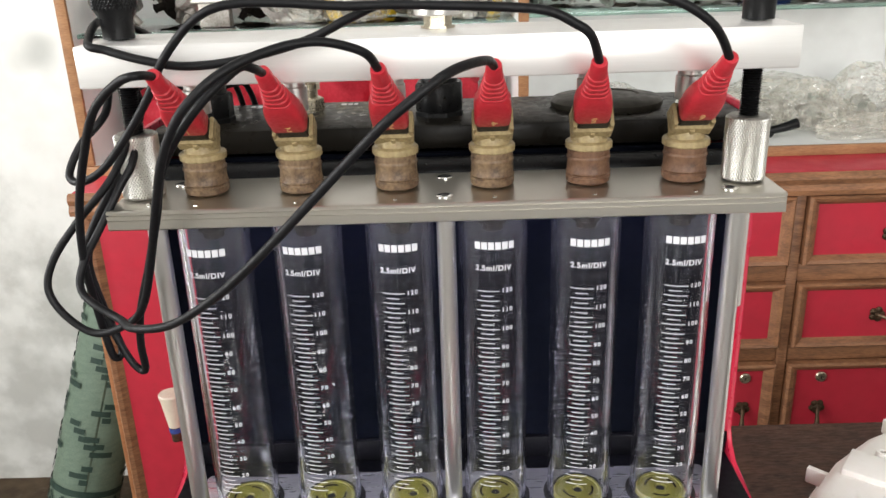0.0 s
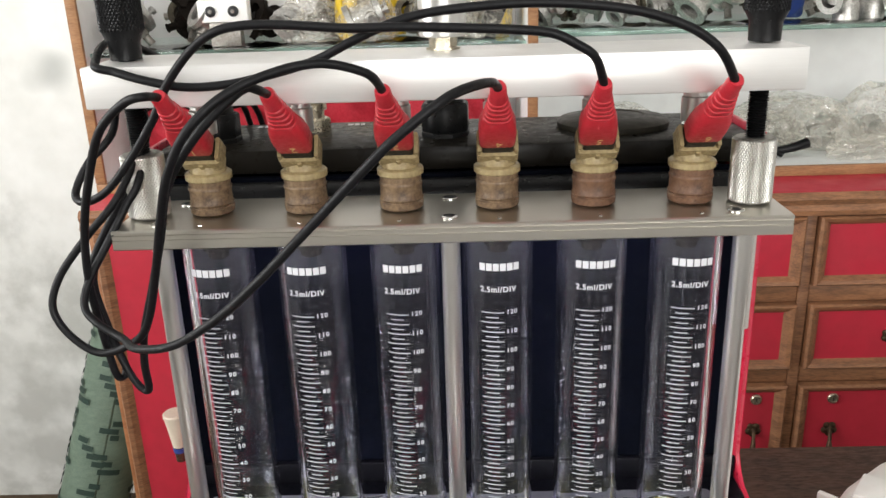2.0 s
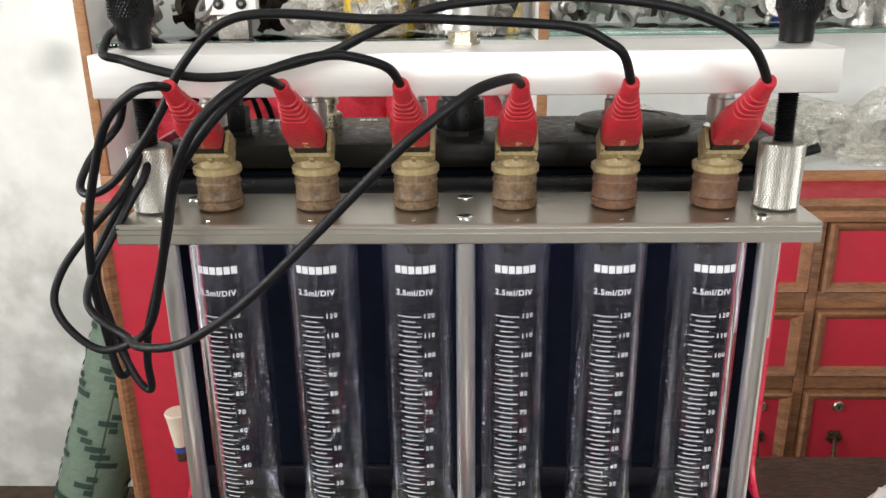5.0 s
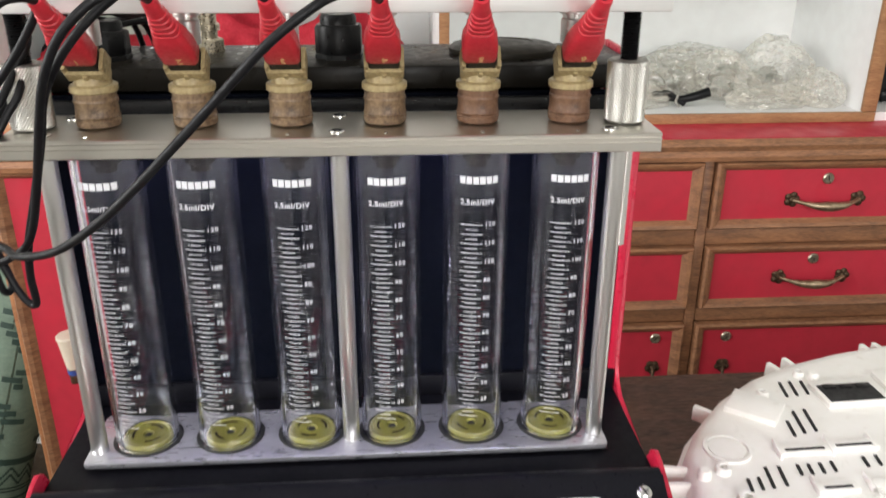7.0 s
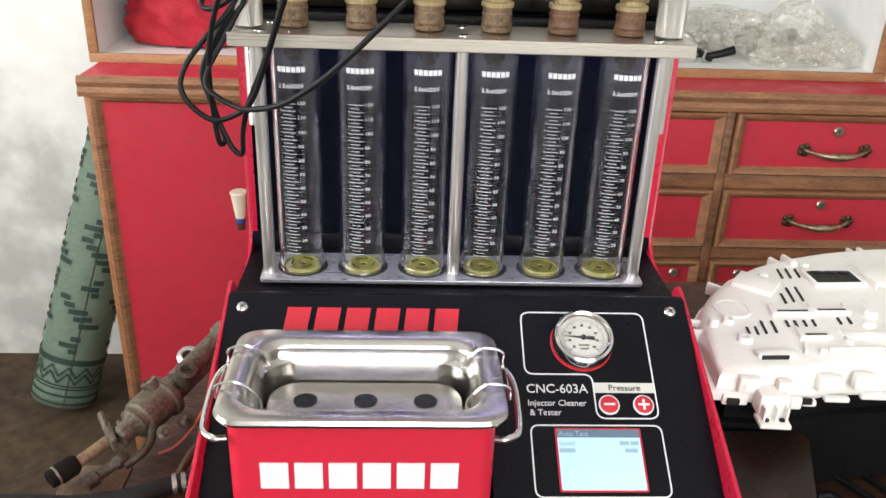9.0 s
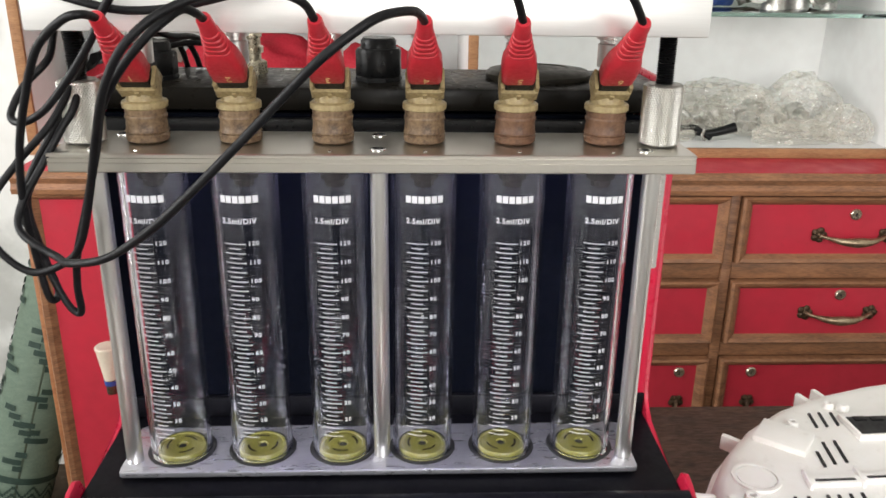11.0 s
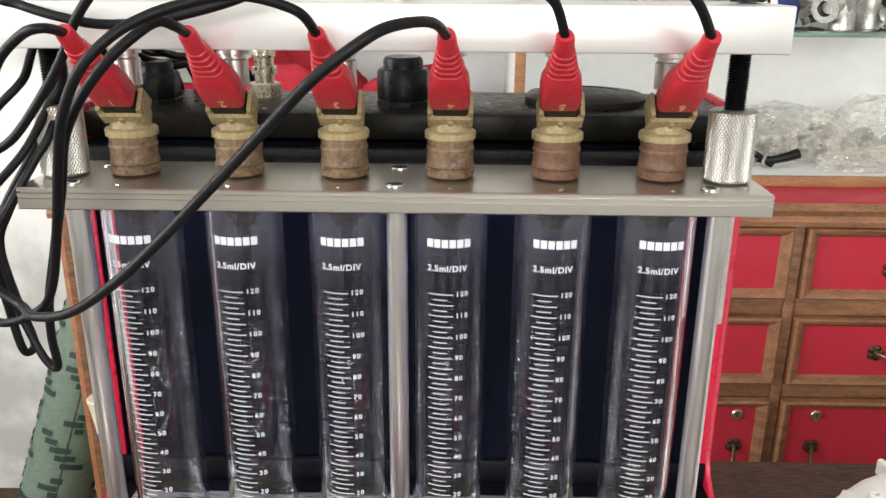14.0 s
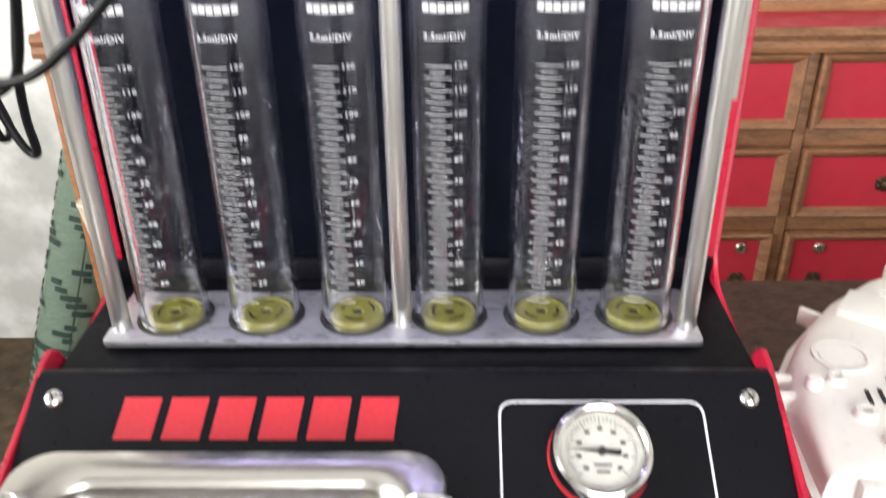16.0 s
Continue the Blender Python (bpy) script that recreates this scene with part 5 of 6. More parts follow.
cl_box("square_cover", 0.450, 0.118, 0.046, 0.046, 0.004, 2, parent=shell)
cl_box("handle_ridge", 0.270, -0.038, 0.036, 0.012, 0.0045, 2, bev=0.003, parent=shell)
cl_box("ridge_slot", 0.267, -0.0438, 0.024, 0.0016, 0.0036, 2, deep_black, 0.0, parent=shell)
for x, y, r in ((0.390, 0.032, 0.006), (0.378, 0.012, 0.006), (0.233, 0.014, 0.005), (0.372, 0.135, 0.005), (0.313, -0.035, 0.003)):
    bm = B()
    lathe(bm, solid((r, -0.001), (r, 0.004), (r * 0.7, 0.006)), 20, Matrix.Translation((x, y, CLZ)))
    part("boss", bm, housing_white, cluster)
for x, y, a in ((0.355, 0.163, 20), (0.372, 0.170, 15), (0.455, 0.190, 8), (0.468, 0.192, 8), (0.219, 0.030, 80), (0.2165, 0.012, 85), (0.268, 0.102, 45)):
    cl_box("snap_tab", x, y + 0.003, 0.005, 0.018, 0.012, a, bev=0.001, z=0.112)
# ribs, pockets and raised edges of the moulding
for x, y, w, d, a in ((0.297, 0.039, 0.0022, 0.022, -8), (0.337, 0.041, 0.0022, 0.022, -8), (0.371, 0.044, 0.0022, 0.020, -8), (0.305, -0.003, 0.0022, 0.020, -8), (0.344, -0.001, 0.0022, 0.018, -8),
                      (0.425, 0.112, 0.0022, 0.050, 0), (0.300, -0.028, 0.0022, 0.016, -20), (0.345, -0.030, 0.050, 0.0022, 2)):
    cl_box("rib", x, y, w, d, 0.0042, a, bev=0.0007, parent=shell)
for x, y, r in ((0.248, 0.018, 0.0050), (0.252, -0.014, 0.0060), (0.318, 0.112, 0.0045), (0.362, 0.140, 0.0040), (0.345, -0.018, 0.0035)):
    bm = B()
    lathe(bm, [(r * 0.55, 0.0050), (r * 0.6, -0.001), (r * 1.25, -0.001), (r, 0.0050), (r * 0.55, 0.0050)], 20, Matrix.Translation((x, y, CLZ)))
    part("hollow_boss", bm, housing_white, cluster)
for x, y, w in ((0.240, -0.0590, 0.018), (0.268, -0.0640, 0.012), (0.310, -0.0570, 0.020), (0.342, -0.0540, 0.018), (0.388, -0.0500, 0.022), (0.436, -0.0460, 0.024)):
    a = -4 + 12 * (x - 0.25)
    pocket = cl_box("front_pocket", x, y - 0.002, w, 0.009, 0.014, a, z=0.110, bev=0.0015)
    cl_box("pocket_recess", x, y - 0.0060, w * 0.50, 0.0022, 0.0055, a, housing_white, 0.0, z=0.1135, parent=pocket)
for x in (0.2475, 0.2575, 0.2665):
    cl_box("foot_rib", x, -0.0805, 0.0020, 0.012, 0.012, -4, z=0.0968, bev=0.0006)
# bracket foot and front clips
ft = cl_box("foot_bracket", 0.258, -0.0700, 0.026, 0.018, 0.020, -4, z=0.096, bev=0.003)
cl_box("foot_plate", 0.256, -0.0830, 0.026, 0.018, 0.003, -4, z=0.0935, parent=ft)
for dx in (-0.009, 0.009):
    bm = B()
    lathe(bm, solid((0.0024, 0.0), (0.0024, 0.0012)), 16, Matrix.Translation((0.256 + dx * 0.75, -0.085, 0.0966)))
    part("bolt_hole", bm, deep_black, ft)
for x, y, w, h in ((0.231, -0.060, 0.022, 0.010), (0.281, -0.066, 0.010, 0.010), (0.295, -0.062, 0.012, 0.005), (0.322, -0.056, 0.022, 0.004), (0.360, -0.052, 0.030, 0.005), (0.410, -0.049, 0.036, 0.004), (0.462, -0.044, 0.030, 0.006)):
    cl_box("front_clip", x, y, w, 0.007, h, -4 + 12 * (x - 0.25), z=0.097, bev=0.0018)
for x, y, w in ((0.228, -0.0655, 0.010), (0.292, -0.0645, 0.008)):
    cl_box("front_recess", x, y, w, 0.003, 0.004, -4 + 12 * (x - 0.25), deep_black, 0.0, z=0.100, parent=shell)
# black tray under the housing
bm = B()
lofted(bm, [(shrink(OUT, 0.020), TABLE), (shrink(OUT, 0.014), TABLE + 0.004), (shrink(OUT, 0.016), 0.0955)], True, True)
dash = thing("black_dash_panel", (0.44, 0.06, TABLE), "glossy black plastic dash panel under the white housing", "car part")
part("tray", bm, black_plastic, dash)
bm = B()
lofted(bm, [(shrink(OUT, 0.0139), 0.060), (shrink(OUT, 0.006), 0.062), (shrink(OUT, 0.006), 0.072), (shrink(OUT, 0.0139), 0.074)])
part("rim", bm, black_plastic, dash)
SHIFT = Vector((0, 0, 0))
# dark case in front of it and loose cables
case = thing("leather_case", (0.25, -0.16, TABLE), "dark brown glossy case lying on the table", "case")
CASE = [(0.203, -0.26), (0.235, -0.26), (0.276, -0.150), (0.3065, -0.070), (0.304, -0.061), (0.296, -0.056), (0.203, -0.056)]
for nm, z, tall, grow in (("case_body", TABLE, 0.056, -0.0012), ("case_lid", TABLE + 0.0565, 0.0255, 0.0)):
    bm = B()
    prism(bm, [(x + (grow if x > 0.21 else 0), y + grow) for x, y in CASE], tall, Matrix.Translation((0, 0, z)), 0.003)
    part(nm, bm, leather_brown, case)
for i, pts in enumerate((((0.352, 0.010, -0.008), (0.372, 0.004, -0.007), (0.387, -0.010, -0.006), (0.402, -0.035, -0.006), (0.44, -0.10, -0.008), (0.52, -0.20, -0.008)),
                         ((0.338, -0.012, -0.008), (0.352, -0.010, -0.006), (0.366, -0.026, -0.005), (0.389, -0.062, -0.006), (0.42, -0.13, -0.008), (0.50, -0.24, -0.008)),
                         ((0.340, -0.050, -0.009), (0.356, -0.052, -0.008), (0.372, -0.085, -0.008), (0.40, -0.15, -0.008), (0.46, -0.26, -0.008)))):
    bm = B()
    sweep(bm, pts, 0.0034, 10, 8)
    single("loose_cable", bm, cable_rubber, "thick black cable lying on the table", "cable", "loose cables on the table")
bm = B()
sweep(bm, [(0.400, -0.052, 0.100), (0.408, -0.066, 0.075), (0.418, -0.080, 0.045), (0.440, -0.105, 0.010), (0.475, -0.14, TABLE + 0.002)], 0.0014, 8, 8)
sweep(bm, [(0.404, -0.052, 0.100), (0.414, -0.066, 0.070), (0.424, -0.082, 0.038), (0.450, -0.110, 0.005), (0.490, -0.135, TABLE + 0.002)], 0.0012, 8, 8)
single("wire_pair", bm, brass_dark, "thin brown wires hanging from the housing", "wire")

# ---- rolled mat ----
mat_thing = thing("rolled_mat", (-0.90, 1.16, FLOOR), "rolled green woven mat with dark stepped pattern, leaning upright", "mat")
M0, M1 = Vector((-0.900, 1.165, FLOOR + 0.030)), Vector((-0.715, 1.322, -0.10))
az = (M1 - M0).normalized()
ax = (Vector((1, 0, 0)) - az * az.x).normalized()
ay = az.cross(ax)
LEN = (M1 - M0).length


def on_mat(a, h, r):
    return M0 + az * h + (ax * math.cos(a) + ay * math.sin(a)) * r


bm = B()
turns, nseg, nh = 3.3, 120, 24
prev = None
grid = []
for i in range(nseg + 1):
    a = 2 * math.pi * turns * i / nseg
    r = 0.030 + 0.046 * min(1.0, i / nseg * 3.3 / 2.25)
    grid.append([bm.verts.new(on_mat(a - 2 * math.pi * turns - 1.2, LEN * j / nh, r + 0.001 * noise.noise((0.6 * math.cos(a), 0.6 * math.sin(a), 4 * LEN * j / nh)))) for j in range(nh + 1)])
for a, b in zip(grid, grid[1:]):
    for j in range(nh):
        bm.faces.new((a[j], b[j], b[j + 1], a[j + 1]))
roll = part("woven_roll", bm, mat_green, mat_thing, "green woven plastic sheet")
md = roll.modifiers.new("thick", "SOLIDIFY")
md.thickness = 0.0025
rng = random.Random(11)
bm = B()


def mat_patch(bm, a0, a1, h0, h1, r=0.0790):
    n = max(2, int((a1 - a0) / 0.12))
    c = [[bm.verts.new(on_mat(a0 + (a1 - a0) * i / n, h, r)) for h in (h0, h1)] for i in range(n + 1)]
    for p, q in zip(c, c[1:]):
        bm.faces.new((p[0], q[0], q[1], p[1]))


def block(a, h, w=0.30, t=0.0125):
    mat_patch(bm, a, a + w, h, h + t)


for row in range(4):
    h = 0.175 + row * 0.150
    for col in range(4):
        a = -math.pi / 2 - 2.05 + col * 1.55 + (0.30 if row % 2 else 0)
        for q in range(5):
            block(a + q * 0.19, h + 0.105 - q * 0.0165, 0.34 if q < 4 else 0.62)
        block(a + 0.62, h + 0.004, 0.30)
        block(a + 0.86, h + 0.058, 0.26)
        block(a + 0.55, h + 0.074, 0.40)
        block(a + 0.30, h - 0.014, 0.52)
        block(a + 0.62, h - 0.029, 0.24)
for h0, h1 in ((0.010, 0.014), (0.030, 0.036), (0.050, 0.054), (0.058, 0.062), (0.116, 0.131)):
    mat_patch(bm, -math.pi, math.pi, h0, h1)
for q in range(24):
    a = -math.pi + q * 2 * math.pi / 24
    for lane in (0.0, 0.017):
        for st in range(5):
            w = 2 * math.pi / 24 / 5
            up = st if q % 2 == 0 else 4 - st
            mat_patch(bm, a + st * w, a + st * w + w * 1.02, 0.066 + lane + up * 0.0052, 0.0735 + lane + up * 0.0052)
tagged(part("woven_pattern", bm, mat_dark, roll, "dark green stepped pattern"), kind="stuff")

# ---- parts on the table, beside the tester ----
old = thing("intake_casting", (-0.262, 0.10, TABLE), "dirty grey cast metal throttle casting with hose stubs", "engine part")


def lay(p, d, profile, seg=20):
    m = Matrix.Translation(p) @ Vector(d).to_track_quat("Z", "Y").to_matrix().to_4x4()
    bm = B()
    lathe(bm, profile, seg, m)
    return bm


part("main_barrel", lay((-0.300, 0.000, 0.014), (0.058, 0.105, 0.020), solid((0.007, 0), (0.010, 0.004), (0.010, 0.016), (0.016, 0.020), (0.016, 0.026), (0.019, 0.028), (0.019, 0.056), (0.022, 0.058), (0.022, 0.064), (0.014, 0.066), (0.012, 0.120), (0.010, 0.135)), 28), cast_grey, old)
part("nozzle_pipe", lay((-0.332, -0.022, 0.003), (0.58, 0.62, 0.2), solid((0.0055, 0), (0.0055, 0.045))), dirty_brown, old)
nz = part("rubber_nozzle", lay((-0.350, -0.040, -0.001), (0.58, 0.62, 0.14), [(0.004, 0.004), (0.0062, 0.0), (0.0085, 0.001), (0.0085, 0.008), (0.0098, 0.009), (0.0098, 0.024), (0.0070, 0.028), (0, 0.028)]), soot, old, "black rubber nozzle")
part("nozzle_band", lay((-0.3455, -0.0352, 0.000), (0.58, 0.62, 0.14), solid((0.0092, 0), (0.0092, 0.0025))), dull_steel, nz)
part("side_pipe", lay((-0.318, -0.044, -0.002), (0.62, 0.70, 0.12), solid((0.0030, 0), (0.0075, 0.001), (0.0075, 0.012), (0.0050, 0.014), (0.0050, 0.030), (0.0065, 0.032), (0.0065, 0.040), (0.004, 0.044))), cast_grey, old)
bm = B()
sweep(bm, [(-0.290, -0.020, 0.000), (-0.278, -0.010, 0.004), (-0.272, 0.004, 0.010), (-0.274, 0.020, 0.022)], 0.0042, 10, 6)
part("return_pipe", bm, cast_grey, old)
bm = B()
for x, y, a, l in ((-0.306, 0.000, 0.9, 0.030), (-0.297, 0.004, 0.9, 0.026)):
    box(bm, -l / 2, l / 2, -0.0022, 0.0022, -0.004, 0.010, 0.001, m=Matrix.Translation((x, y, 0.014)) @ Matrix.Rotation(a + 1.2, 4, "Z"))
box(bm, -0.018, 0.018, -0.0020, 0.0020, -0.003, 0.004, 0.001, m=Matrix.Translation((-0.312, 0.006, 0.020)) @ Euler((0.3, -0.5, 2.2)).to_matrix().to_4x4())
part("lever", bm, cast_grey, old)
for p, d, k in (((-0.262, 0.012, 0.012), (0.3, -0.6, 0.5), 1.0), ((-0.276, 0.046, 0.034), (-0.5, 0.1, 0.8), 1.1), ((-0.252, 0.060, 0.036), (0.2, -0.2, 0.9), 1.4), ((-0.248, 0.030, 0.012), (0.5, -0.6, 0.4), 0.9)):
    part("lug", lay(p, d, solid((0.007 * k, 0), (0.0075 * k, 0.004), (0.0075 * k, 0.012 * k), (0.004 * k, 0.013 * k), (0.003 * k, 0.009 * k))), cast_grey, old)
part("upper_pipe", lay((-0.262, 0.062, 0.034), (0.30, 0.62, 0.12), solid((0.011, 0), (0.011, 0.070), (0.014, 0.074), (0.014, 0.084))), cast_grey, old)
part("hole_boss", lay((-0.257, 0.100, 0.036), (0.0, -0.45, 0.88), [(0.0055, -0.008), (0.0055, 0.010), (0.0068, 0.0105), (0.0115, 0.008), (0.0125, -0.010), (0.0055, -0.008)], 28), bright_cast, old)
reg = thing("small_regulator", (-0.226, 0.012, TABLE), "small grey metal regulator with a copper pipe", "engine part")
part("regulator_body", lay((-0.222, 0.012, 0.008), (-0.8, -0.35, 0.3), solid((0.010, -0.012), (0.0165, -0.008), (0.0165, 0.002), (0.014, 0.005), (0.006, 0.007))), cast_grey, reg)
bm = B()
sweep(bm, [(-0.230, 0.000, 0.006), (-0.234, -0.010, 0.003), (-0.239, -0.024, -0.003), (-0.242, -0.032, -0.006)], 0.0042, 12, 6)
part("copper_pipe", bm, brass_dark, reg)
bm = B()
sweep(bm, [(-0.222, 0.050, 0.034), (-0.230, 0.036, 0.022), (-0.240, 0.022, 0.008), (-0.254, 0.012, -0.004), (-0.268, 0.008, -0.009)], 0.0012, 8, 8)
single("red_wire", bm, wire_red, "thin faded red wire lying on the table", "wire")
hose = thing("rubber_hose", (-0.26, -0.05, TABLE), "thick black rubber hose with a metal clamp", "hose")
bm = B()
sweep(bm, [(-0.205, -0.030, -0.0035), (-0.228, -0.037, -0.0035), (-0.245, -0.042, -0.0035), (-0.271, -0.056, -0.0035), (-0.316, -0.067, -0.003), (-0.388, -0.067, -0.002), (-0.46, -0.067, -0.010), (-0.53, -0.07, -0.05), (-0.58, -0.08, -0.14), (-0.60, -0.09, -0.30), (-0.61, -0.09, -0.50), (-0.64, -0.10, FLOOR + 0.009)], 0.0082, 14, 8)
part("hose_wall", bm, hose_rubber, hose)
for x, y in ((-0.222, -0.0352), (-0.233, -0.0385), (-0.2405, -0.0405)):
    part("hose_clamp", lay((x, y, -0.0035), (1, 0.3, 0), solid((0.0092, -0.002), (0.0092, 0.002))), dull_steel, hose)

# ---- things on the worktop and in the hutch ----
SHIFT = Vector((0.010, 0, 0.009))
HB = CT + 0.0163


def crumpled(name, loc, size, mat, label, category, seed, group="", sub=4, amp=0.35, sharp=1.0, kind=""):
    """A crumpled, folded sheet form: a flattened ball with creased relief."""
    bm = B()
    bmesh.ops.create_icosphere(bm, subdivisions=sub, radius=1.0)
    for v in bm.verts:
        p = v.co.copy()
        q = p * 1.5 + Vector((seed * 3.7, seed * 1.3, seed))
        n1 = 1 - 2 * abs(noise.noise(q))
        n2 = 1 - 2 * abs(noise.noise(q * 2.7))
        n3 = 1 - 2 * abs(noise.noise(q * 6.1))
        f = 1 + amp * (0.6 * n1 + 0.28 * sharp * n2 + 0.07 * sharp * n3 - 0.3)
        v.co = p * f
        v.co.z = max(v.co.z, -0.55 + 0.05 * n3)
    lo = min(v.co.z for v in bm.verts)
    for v in bm.verts:
        v.co = Vector((v.co.x * size[0], v.co.y * size[1], (v.co.z - lo) * size[2])) + Vector(loc)
    return single(name, bm, mat, label, category, group, kind, smooth=48)


crumpled("red_cloth", (-0.50, 1.19, HB), (0.135, 0.085, 0.085), cloth_red, "bunched red cloth lying in the hutch", "cloth", 2.0, sub=5, amp=0.25, sharp=0.6)
crumpled("red_cloth", (-0.30, 1.24, HB), (0.15, 0.08, 0.12), cloth_red, "bunched red cloth with folds in the hutch", "cloth", 5.5, sub=5, amp=0.25, sharp=0.6)
crumpled("red_cloth", (-0.06, 1.22, HB), (0.12, 0.08, 0.105), cloth_red, "bunched red cloth lying in the hutch", "cloth", 8.5, sub=5, amp=0.25, sharp=0.6)
crumpled("grey_cloth", (-0.50, 1.24, HB + 0.085), (0.07, 0.05, 0.05), cloth_grey, "small grey-green bag lying on the red cloth", "bag", 3.2, sub=4, amp=0.25, sharp=0.6)
crumpled("black_bag", (-0.60, 1.28, HB), (0.05, 0.06, 0.09), black_plastic, "black plastic bag with silver glints", "bag", 4.2)


def film_bag(loc, size, turn, seed, label, group):
    """A limp bag: broad folds running along it, pinched at one end."""
    bm = B()
    bmesh.ops.create_icosphere(bm, subdivisions=5, radius=1.0)
    rot = Matrix.Rotation(turn, 3, "Z")
    for v in bm.verts:
        p = v.co.copy()
        q = Vector((p.x * 1.1 + seed * 2.3, p.y * 1.9 + seed, p.z * 1.9 + seed * 0.7))
        fold = 1 - 2 * abs(noise.noise(q))
        fine = 1 - 2 * abs(noise.noise(Vector((q.x * 1.6, q.y * 2.6, q.z * 2.6))))
        neck = 1 - 0.45 * max(0.0, p.x) ** 2
        f = 0.80 + 0.34 * fold + 0.06 * fine
        v.co = Vector((p.x * (0.9 + 0.2 * fold), p.y * f * neck, max(p.z * f * neck, -0.5 + 0.04 * fine)))
    lo = min(v.co.z for v in bm.verts)
    for v in bm.verts:
        v.co = rot @ Vector((v.co.x * size[0], v.co.y * size[1], (v.co.z - lo) * size[2])) + Vector(loc)
    return single("plastic_bag", bm, clear_bag, label, "plastic bag", group, smooth=60)


for i, (x, y, sx, sy, sz, turn) in enumerate(((0.585, 1.24, 0.105, 0.075, 0.048, 0.3), (0.70, 1.20, 0.085, 0.050, 0.060, -0.9), (0.815, 1.23, 0.085, 0.075, 0.074, 2.4), (0.775, 1.115, 0.095, 0.032, 0.028, 0.1),
                                                (0.66, 1.30, 0.11, 0.06, 0.058, 2.9), (0.53, 1.15, 0.075, 0.045, 0.030, 0.6), (0.315, 1.20, 0.090, 0.060, 0.060, 0.2), (0.868, 1.13, 0.055, 0.045, 0.044, -0.5))):
    film_bag((x, y, HB), (sx, sy, sz), turn, 10 + i * 1.7, "crumpled clear plastic bag in the hutch", "clear bags in the hutch")
rng = random.Random(5)
for i, (x, y, r) in enumerate(((0.575, 1.23, 0.028), (0.66, 1.29, 0.030), (0.715, 1.23, 0.036), (0.805, 1.22, 0.040), (0.625, 1.27, 0.030))):
    bm = B()
    m = Matrix.Translation((x, y, HB + r * 0.55)) @ Euler((rng.uniform(-0.6, 0.6) + 1.2, rng.uniform(-0.5, 0.5), rng.uniform(0, 3))).to_matrix().to_4x4()
    lathe(bm, solid((r * 0.3, -r * 0.8), (r * 0.55, -r * 0.7), (r * 0.55, -r * 0.1), (r * 0.75, 0), (r * 0.75, r * 0.2), (r * 0.4, r * 0.3), (r * 0.35, r * 0.8)), 24, m)
    for a in range(4):
        lathe(bm, solid((r * 0.12, -r * 0.05), (r * 0.12, r * 0.3)), 10, m @ Matrix.Translation((r * 0.6 * math.cos(a * 1.57), r * 0.6 * math.sin(a * 1.57), 0)))
    lo = min(v.co.z for v in bm.verts)
    for v in bm.verts:
        v.co.z += HB + 0.001 - lo
    single("bagged_part", bm, bright_cast, "small metal part wrapped in a clear bag", "engine part", "bagged parts in the hutch")
clip = thing("black_clip", (0.603, 1.135, HB), "black plastic spring clip lying on the shelf", "clip")
bm = B()
sweep(bm, [(0.573, 1.13, HB + 0.016), (0.598, 1.128, HB + 0.014), (0.626, 1.126, HB + 0.020), (0.650, 1.128, HB + 0.027)], lambda t: 0.006 + 0.004 * t, 10, 6)
part("jaw", bm, black_plastic, clip)
bm = B()
sweep(bm, [(0.540, 1.13, HB + 0.024), (0.568, 1.128, HB + 0.026), (0.588, 1.126, HB + 0.014), (0.603, 1.124, HB + 0.005)], 0.0055, 10, 6)
part("jaw", bm, black_plastic, clip)
bm = B()
sweep(bm, [(0.588, 1.124, HB + 0.022), (0.584, 1.120, HB + 0.010), (0.590, 1.118, HB + 0.002)], 0.003, 8, 6)
part("spring", bm, dull_steel, clip)
crumpled("crumpled_bag", (1.03, 1.20, HB), (0.07, 0.07, 0.09), black_plastic, "crumpled black plastic bag in the end bay", "bag", 21.0, sub=5, amp=0.5, sharp=1.4)


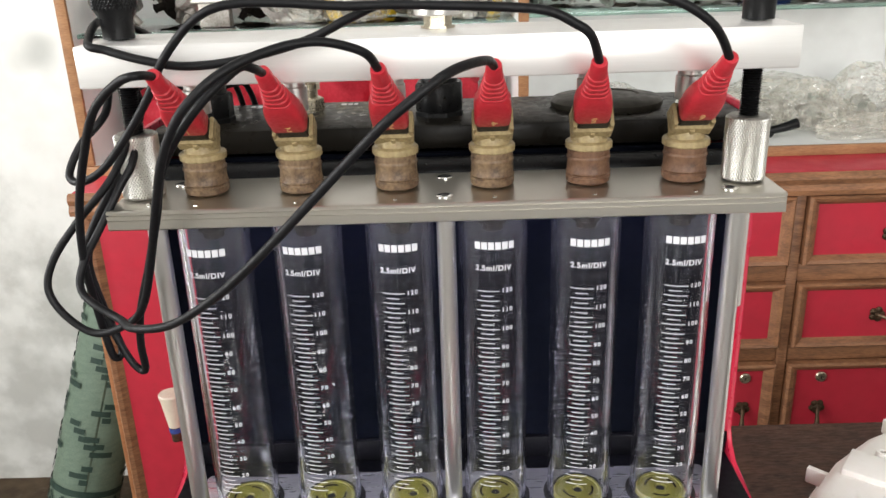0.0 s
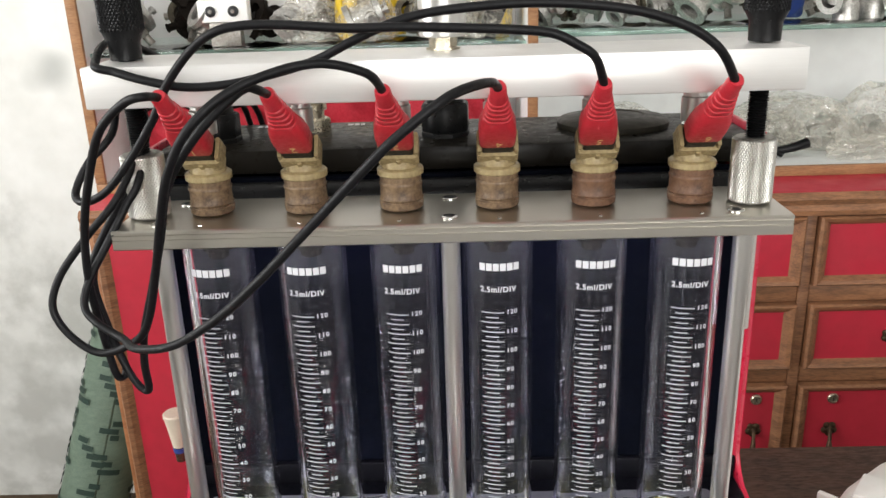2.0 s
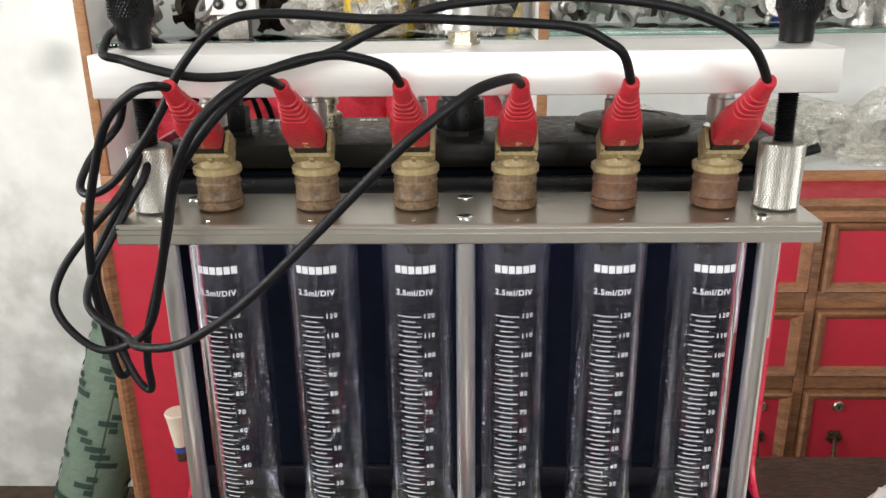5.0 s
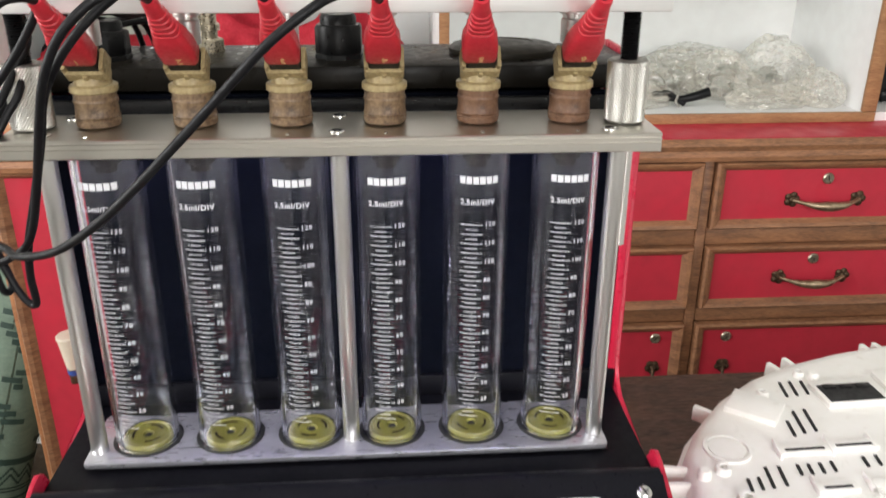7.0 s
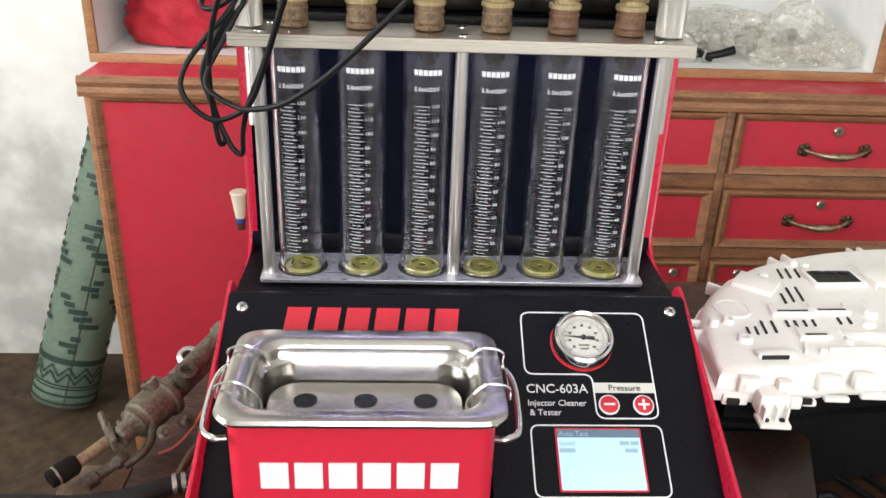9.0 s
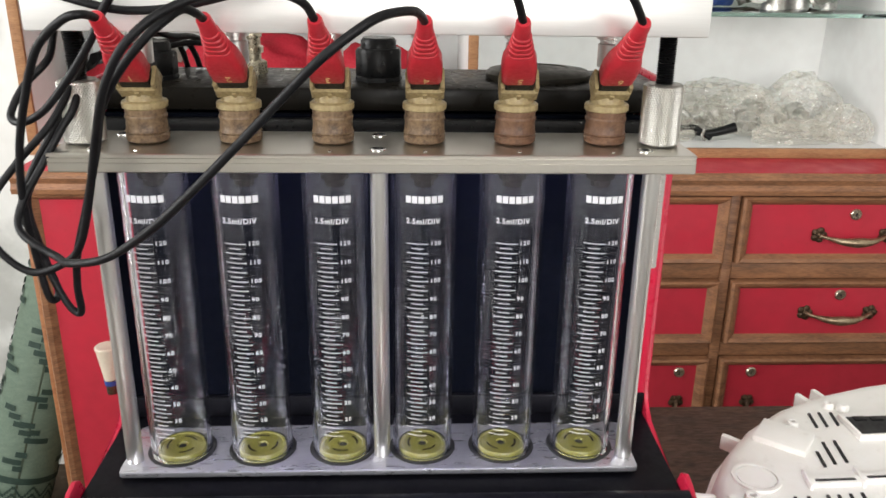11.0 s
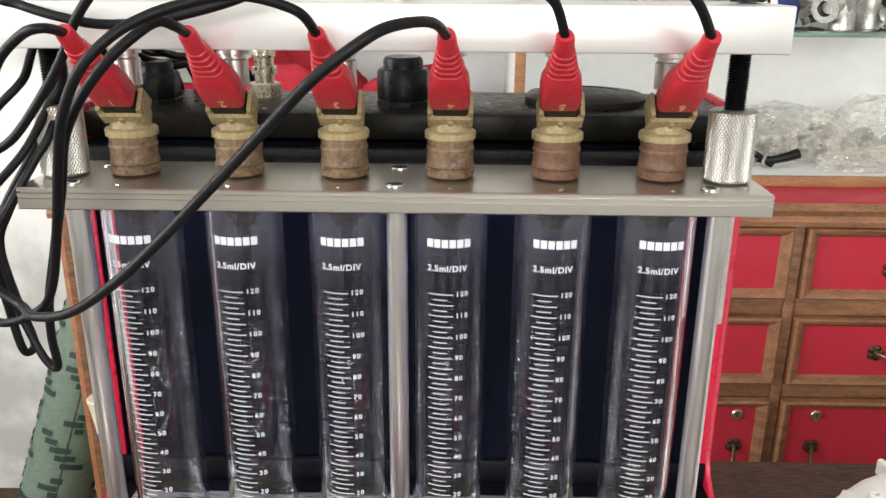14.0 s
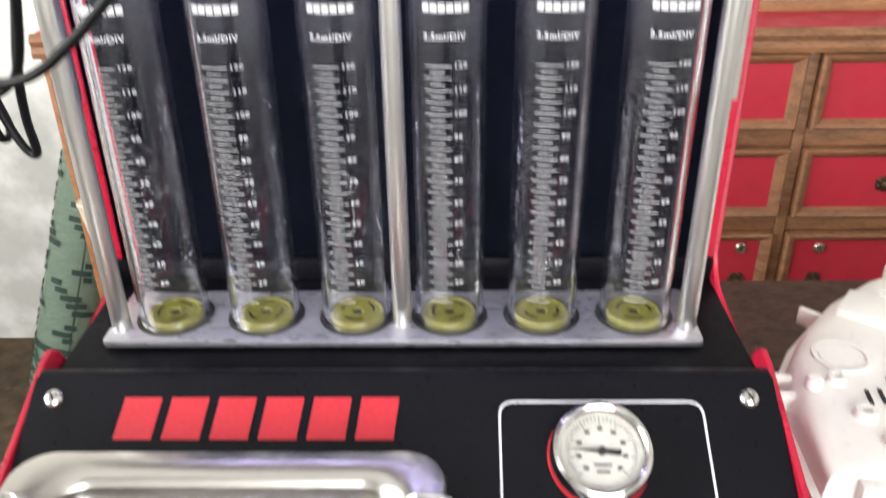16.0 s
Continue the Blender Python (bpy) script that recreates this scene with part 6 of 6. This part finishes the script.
def casting(name, x, y, z, r, seed, mat, label, group):
    """A small engine casting: a barrel with flanges, stubs, bosses and a bracket."""
    g = random.Random(seed)
    t = thing(name, (x, y, z), label, "engine part", group)
    tilt = Matrix.Translation((x, y, z + r)) @ Euler((g.uniform(0.8, 2.2), g.uniform(-0.6, 0.6), g.uniform(0, 3.1))).to_matrix().to_4x4()
    pieces = []
    bm = B()
    lathe(bm, [(r * 0.45, -r), (r * 0.8, -r), (r * 0.8, -r * 0.75), (r * 0.6, -r * 0.7), (r * 0.6, r * 0.3), (r * 0.9, r * 0.35), (r * 0.9, r * 0.6), (r * 0.5, r * 0.65), (r * 0.45, r * 0.2), (r * 0.4, -r * 0.5), (0, -r * 0.5)], 24, tilt)
    pieces.append(("barrel", bm, mat))
    for q in range(3):
        a = g.uniform(0, 6.28)
        bm = B()
        m = tilt @ Matrix.Rotation(a, 4, "Z") @ Matrix.Translation((r * 0.5, 0, g.uniform(-0.5, 0.2) * r)) @ Matrix.Rotation(radians(90), 4, "Y")
        lathe(bm, solid((r * 0.28, 0), (r * 0.28, r * 0.35), (r * 0.18, r * 0.4), (r * 0.18, r * 0.8), (r * 0.22, r * 0.85)), 14, m)
        pieces.append(("stub", bm, mat if q else dull_steel))
    bm = B()
    box(bm, -r * 0.9, r * 0.9, -r * 0.35, r * 0.35, r * 0.36, r * 0.5, r * 0.05, m=tilt)
    for s in (-1, 1):
        lathe(bm, solid((r * 0.12, r * 0.5), (r * 0.12, r * 0.75), (r * 0.2, r * 0.76), (r * 0.2, r * 0.9)), 8, tilt @ Matrix.Translation((s * r * 0.75, 0, 0)))
    pieces.append(("flange", bm, mat))
    lo = min(v.co.z for _, b, _ in pieces for v in b.verts)
    for n, b, mt in pieces:
        for v in b.verts:
            v.co.z += z + 0.0005 - lo
        part(n, b, mt, t)


rng = random.Random(21)
for i in range(15):
    x = -0.60 + 0.047 * i + rng.uniform(-0.01, 0.01)
    casting("engine_casting", x, 1.15 + 0.17 * ((i * 5) % 3) / 2, 0.3655, rng.uniform(0.030, 0.045), 100 + i, bright_cast if i % 3 == 0 else cast_grey if i % 3 == 1 else (soot if i < 6 else cast_grey), "grey metal engine casting on the glass shelf", "castings on the left glass shelf")
for i in range(17):
    x = 0.175 + 0.042 * i + rng.uniform(-0.01, 0.01)
    casting("engine_casting", x, 1.14 + 0.18 * ((i * 5) % 3) / 2, 0.3775, rng.uniform(0.024, 0.042), 200 + i, bright_cast if i % 3 != 1 else cast_grey, "pale grey metal engine casting on the glass shelf", "castings on the right glass shelf")
for i, (x, y, s) in enumerate(((-0.205, 1.19, 0.045), (-0.135, 1.25, 0.05), (0.075, 1.20, 0.035))):
    crumpled("yellow_bag", (x, y, 0.3655), (s * 0.55, s * 0.7, s * 2.2), bag_yellow, "yellow plastic packet standing on the glass shelf", "bag", 31 + i * 2.3, "yellow packets on the shelf", 4, 0.4, 1.2)
for i, (x, y, sx, sz) in enumerate(((-0.28, 1.18, 0.06, 0.05), (-0.17, 1.16, 0.05, 0.055), (-0.03, 1.2, 0.06, 0.06), (0.04, 1.16, 0.05, 0.06))):
    crumpled("plastic_bag", (x, y, 0.3655), (sx, 0.05, sz), clear_bag, "clear plastic bag of parts on the glass shelf", "plastic bag", 41 + i * 1.9, "clear bags on the shelf", 4, 0.4, 1.0)
for i, x in enumerate((0.70, 0.76, 0.83)):
    bm = B()
    lathe(bm, solid((0.022, 0.3775), (0.022, 0.405), (0.018, 0.410), (0.018, 0.440), (0.020, 0.441), (0.020, 0.450)), 28, Matrix.Translation((x, 1.15 + 0.03 * i, 0)))
    single("metal_canister", bm, bright_cast, "silver cylindrical metal canister on the glass shelf", "canister", "canisters on the shelf")
crumpled("blue_packet", (0.60, 1.22, 0.3775), (0.045, 0.03, 0.05), marker_blue, "blue plastic packet on the glass shelf", "bag", 55.0)
# small black board holder
bm = B()
prism(bm, [(0.030, 0.3655), (0.062, 0.3655), (0.105, 0.47), (0.060, 0.47)], 0.012, Matrix(((1, 0, 0, 0), (0, 0, 1, 1.115), (0, 1, 0, 0), (0, 0, 0, 1))), 0.002)
single("black_bracket", bm, black_plastic, "black plastic bracket standing on the glass shelf", "bracket")
# white two-pin block
sock = thing("white_connector_block", (-0.415, 1.12, 0.3655), "white two-hole connector block on a grey stand", "connector")
bm = B()
box(bm, -0.470, -0.379, 1.108, 1.135, 0.409, 0.448, 0.003)
blk = part("block", bm, housing_white, sock)
bm = B()
box(bm, -0.452, -0.397, 1.112, 1.140, 0.3660, 0.4088, 0.002)
part("stand", bm, dull_steel, sock)
for x in (-0.446, -0.405):
    bm = B()
    lathe(bm, solid((0.0095, 0), (0.0095, 0.003), (0.0075, 0.004)), 24, Matrix.Translation((x, 1.1085, 0.428)) @ Matrix.Rotation(radians(90), 4, "X"))
    h = part("hole_rim", bm, rubber_ring, blk)
    bm = B()
    lathe(bm, solid((0.004, 0.004), (0.003, 0.006)), 16, Matrix.Translation((x, 1.1085, 0.428)) @ Matrix.Rotation(radians(90), 4, "X"))
    part("pin", bm, dull_steel, h)
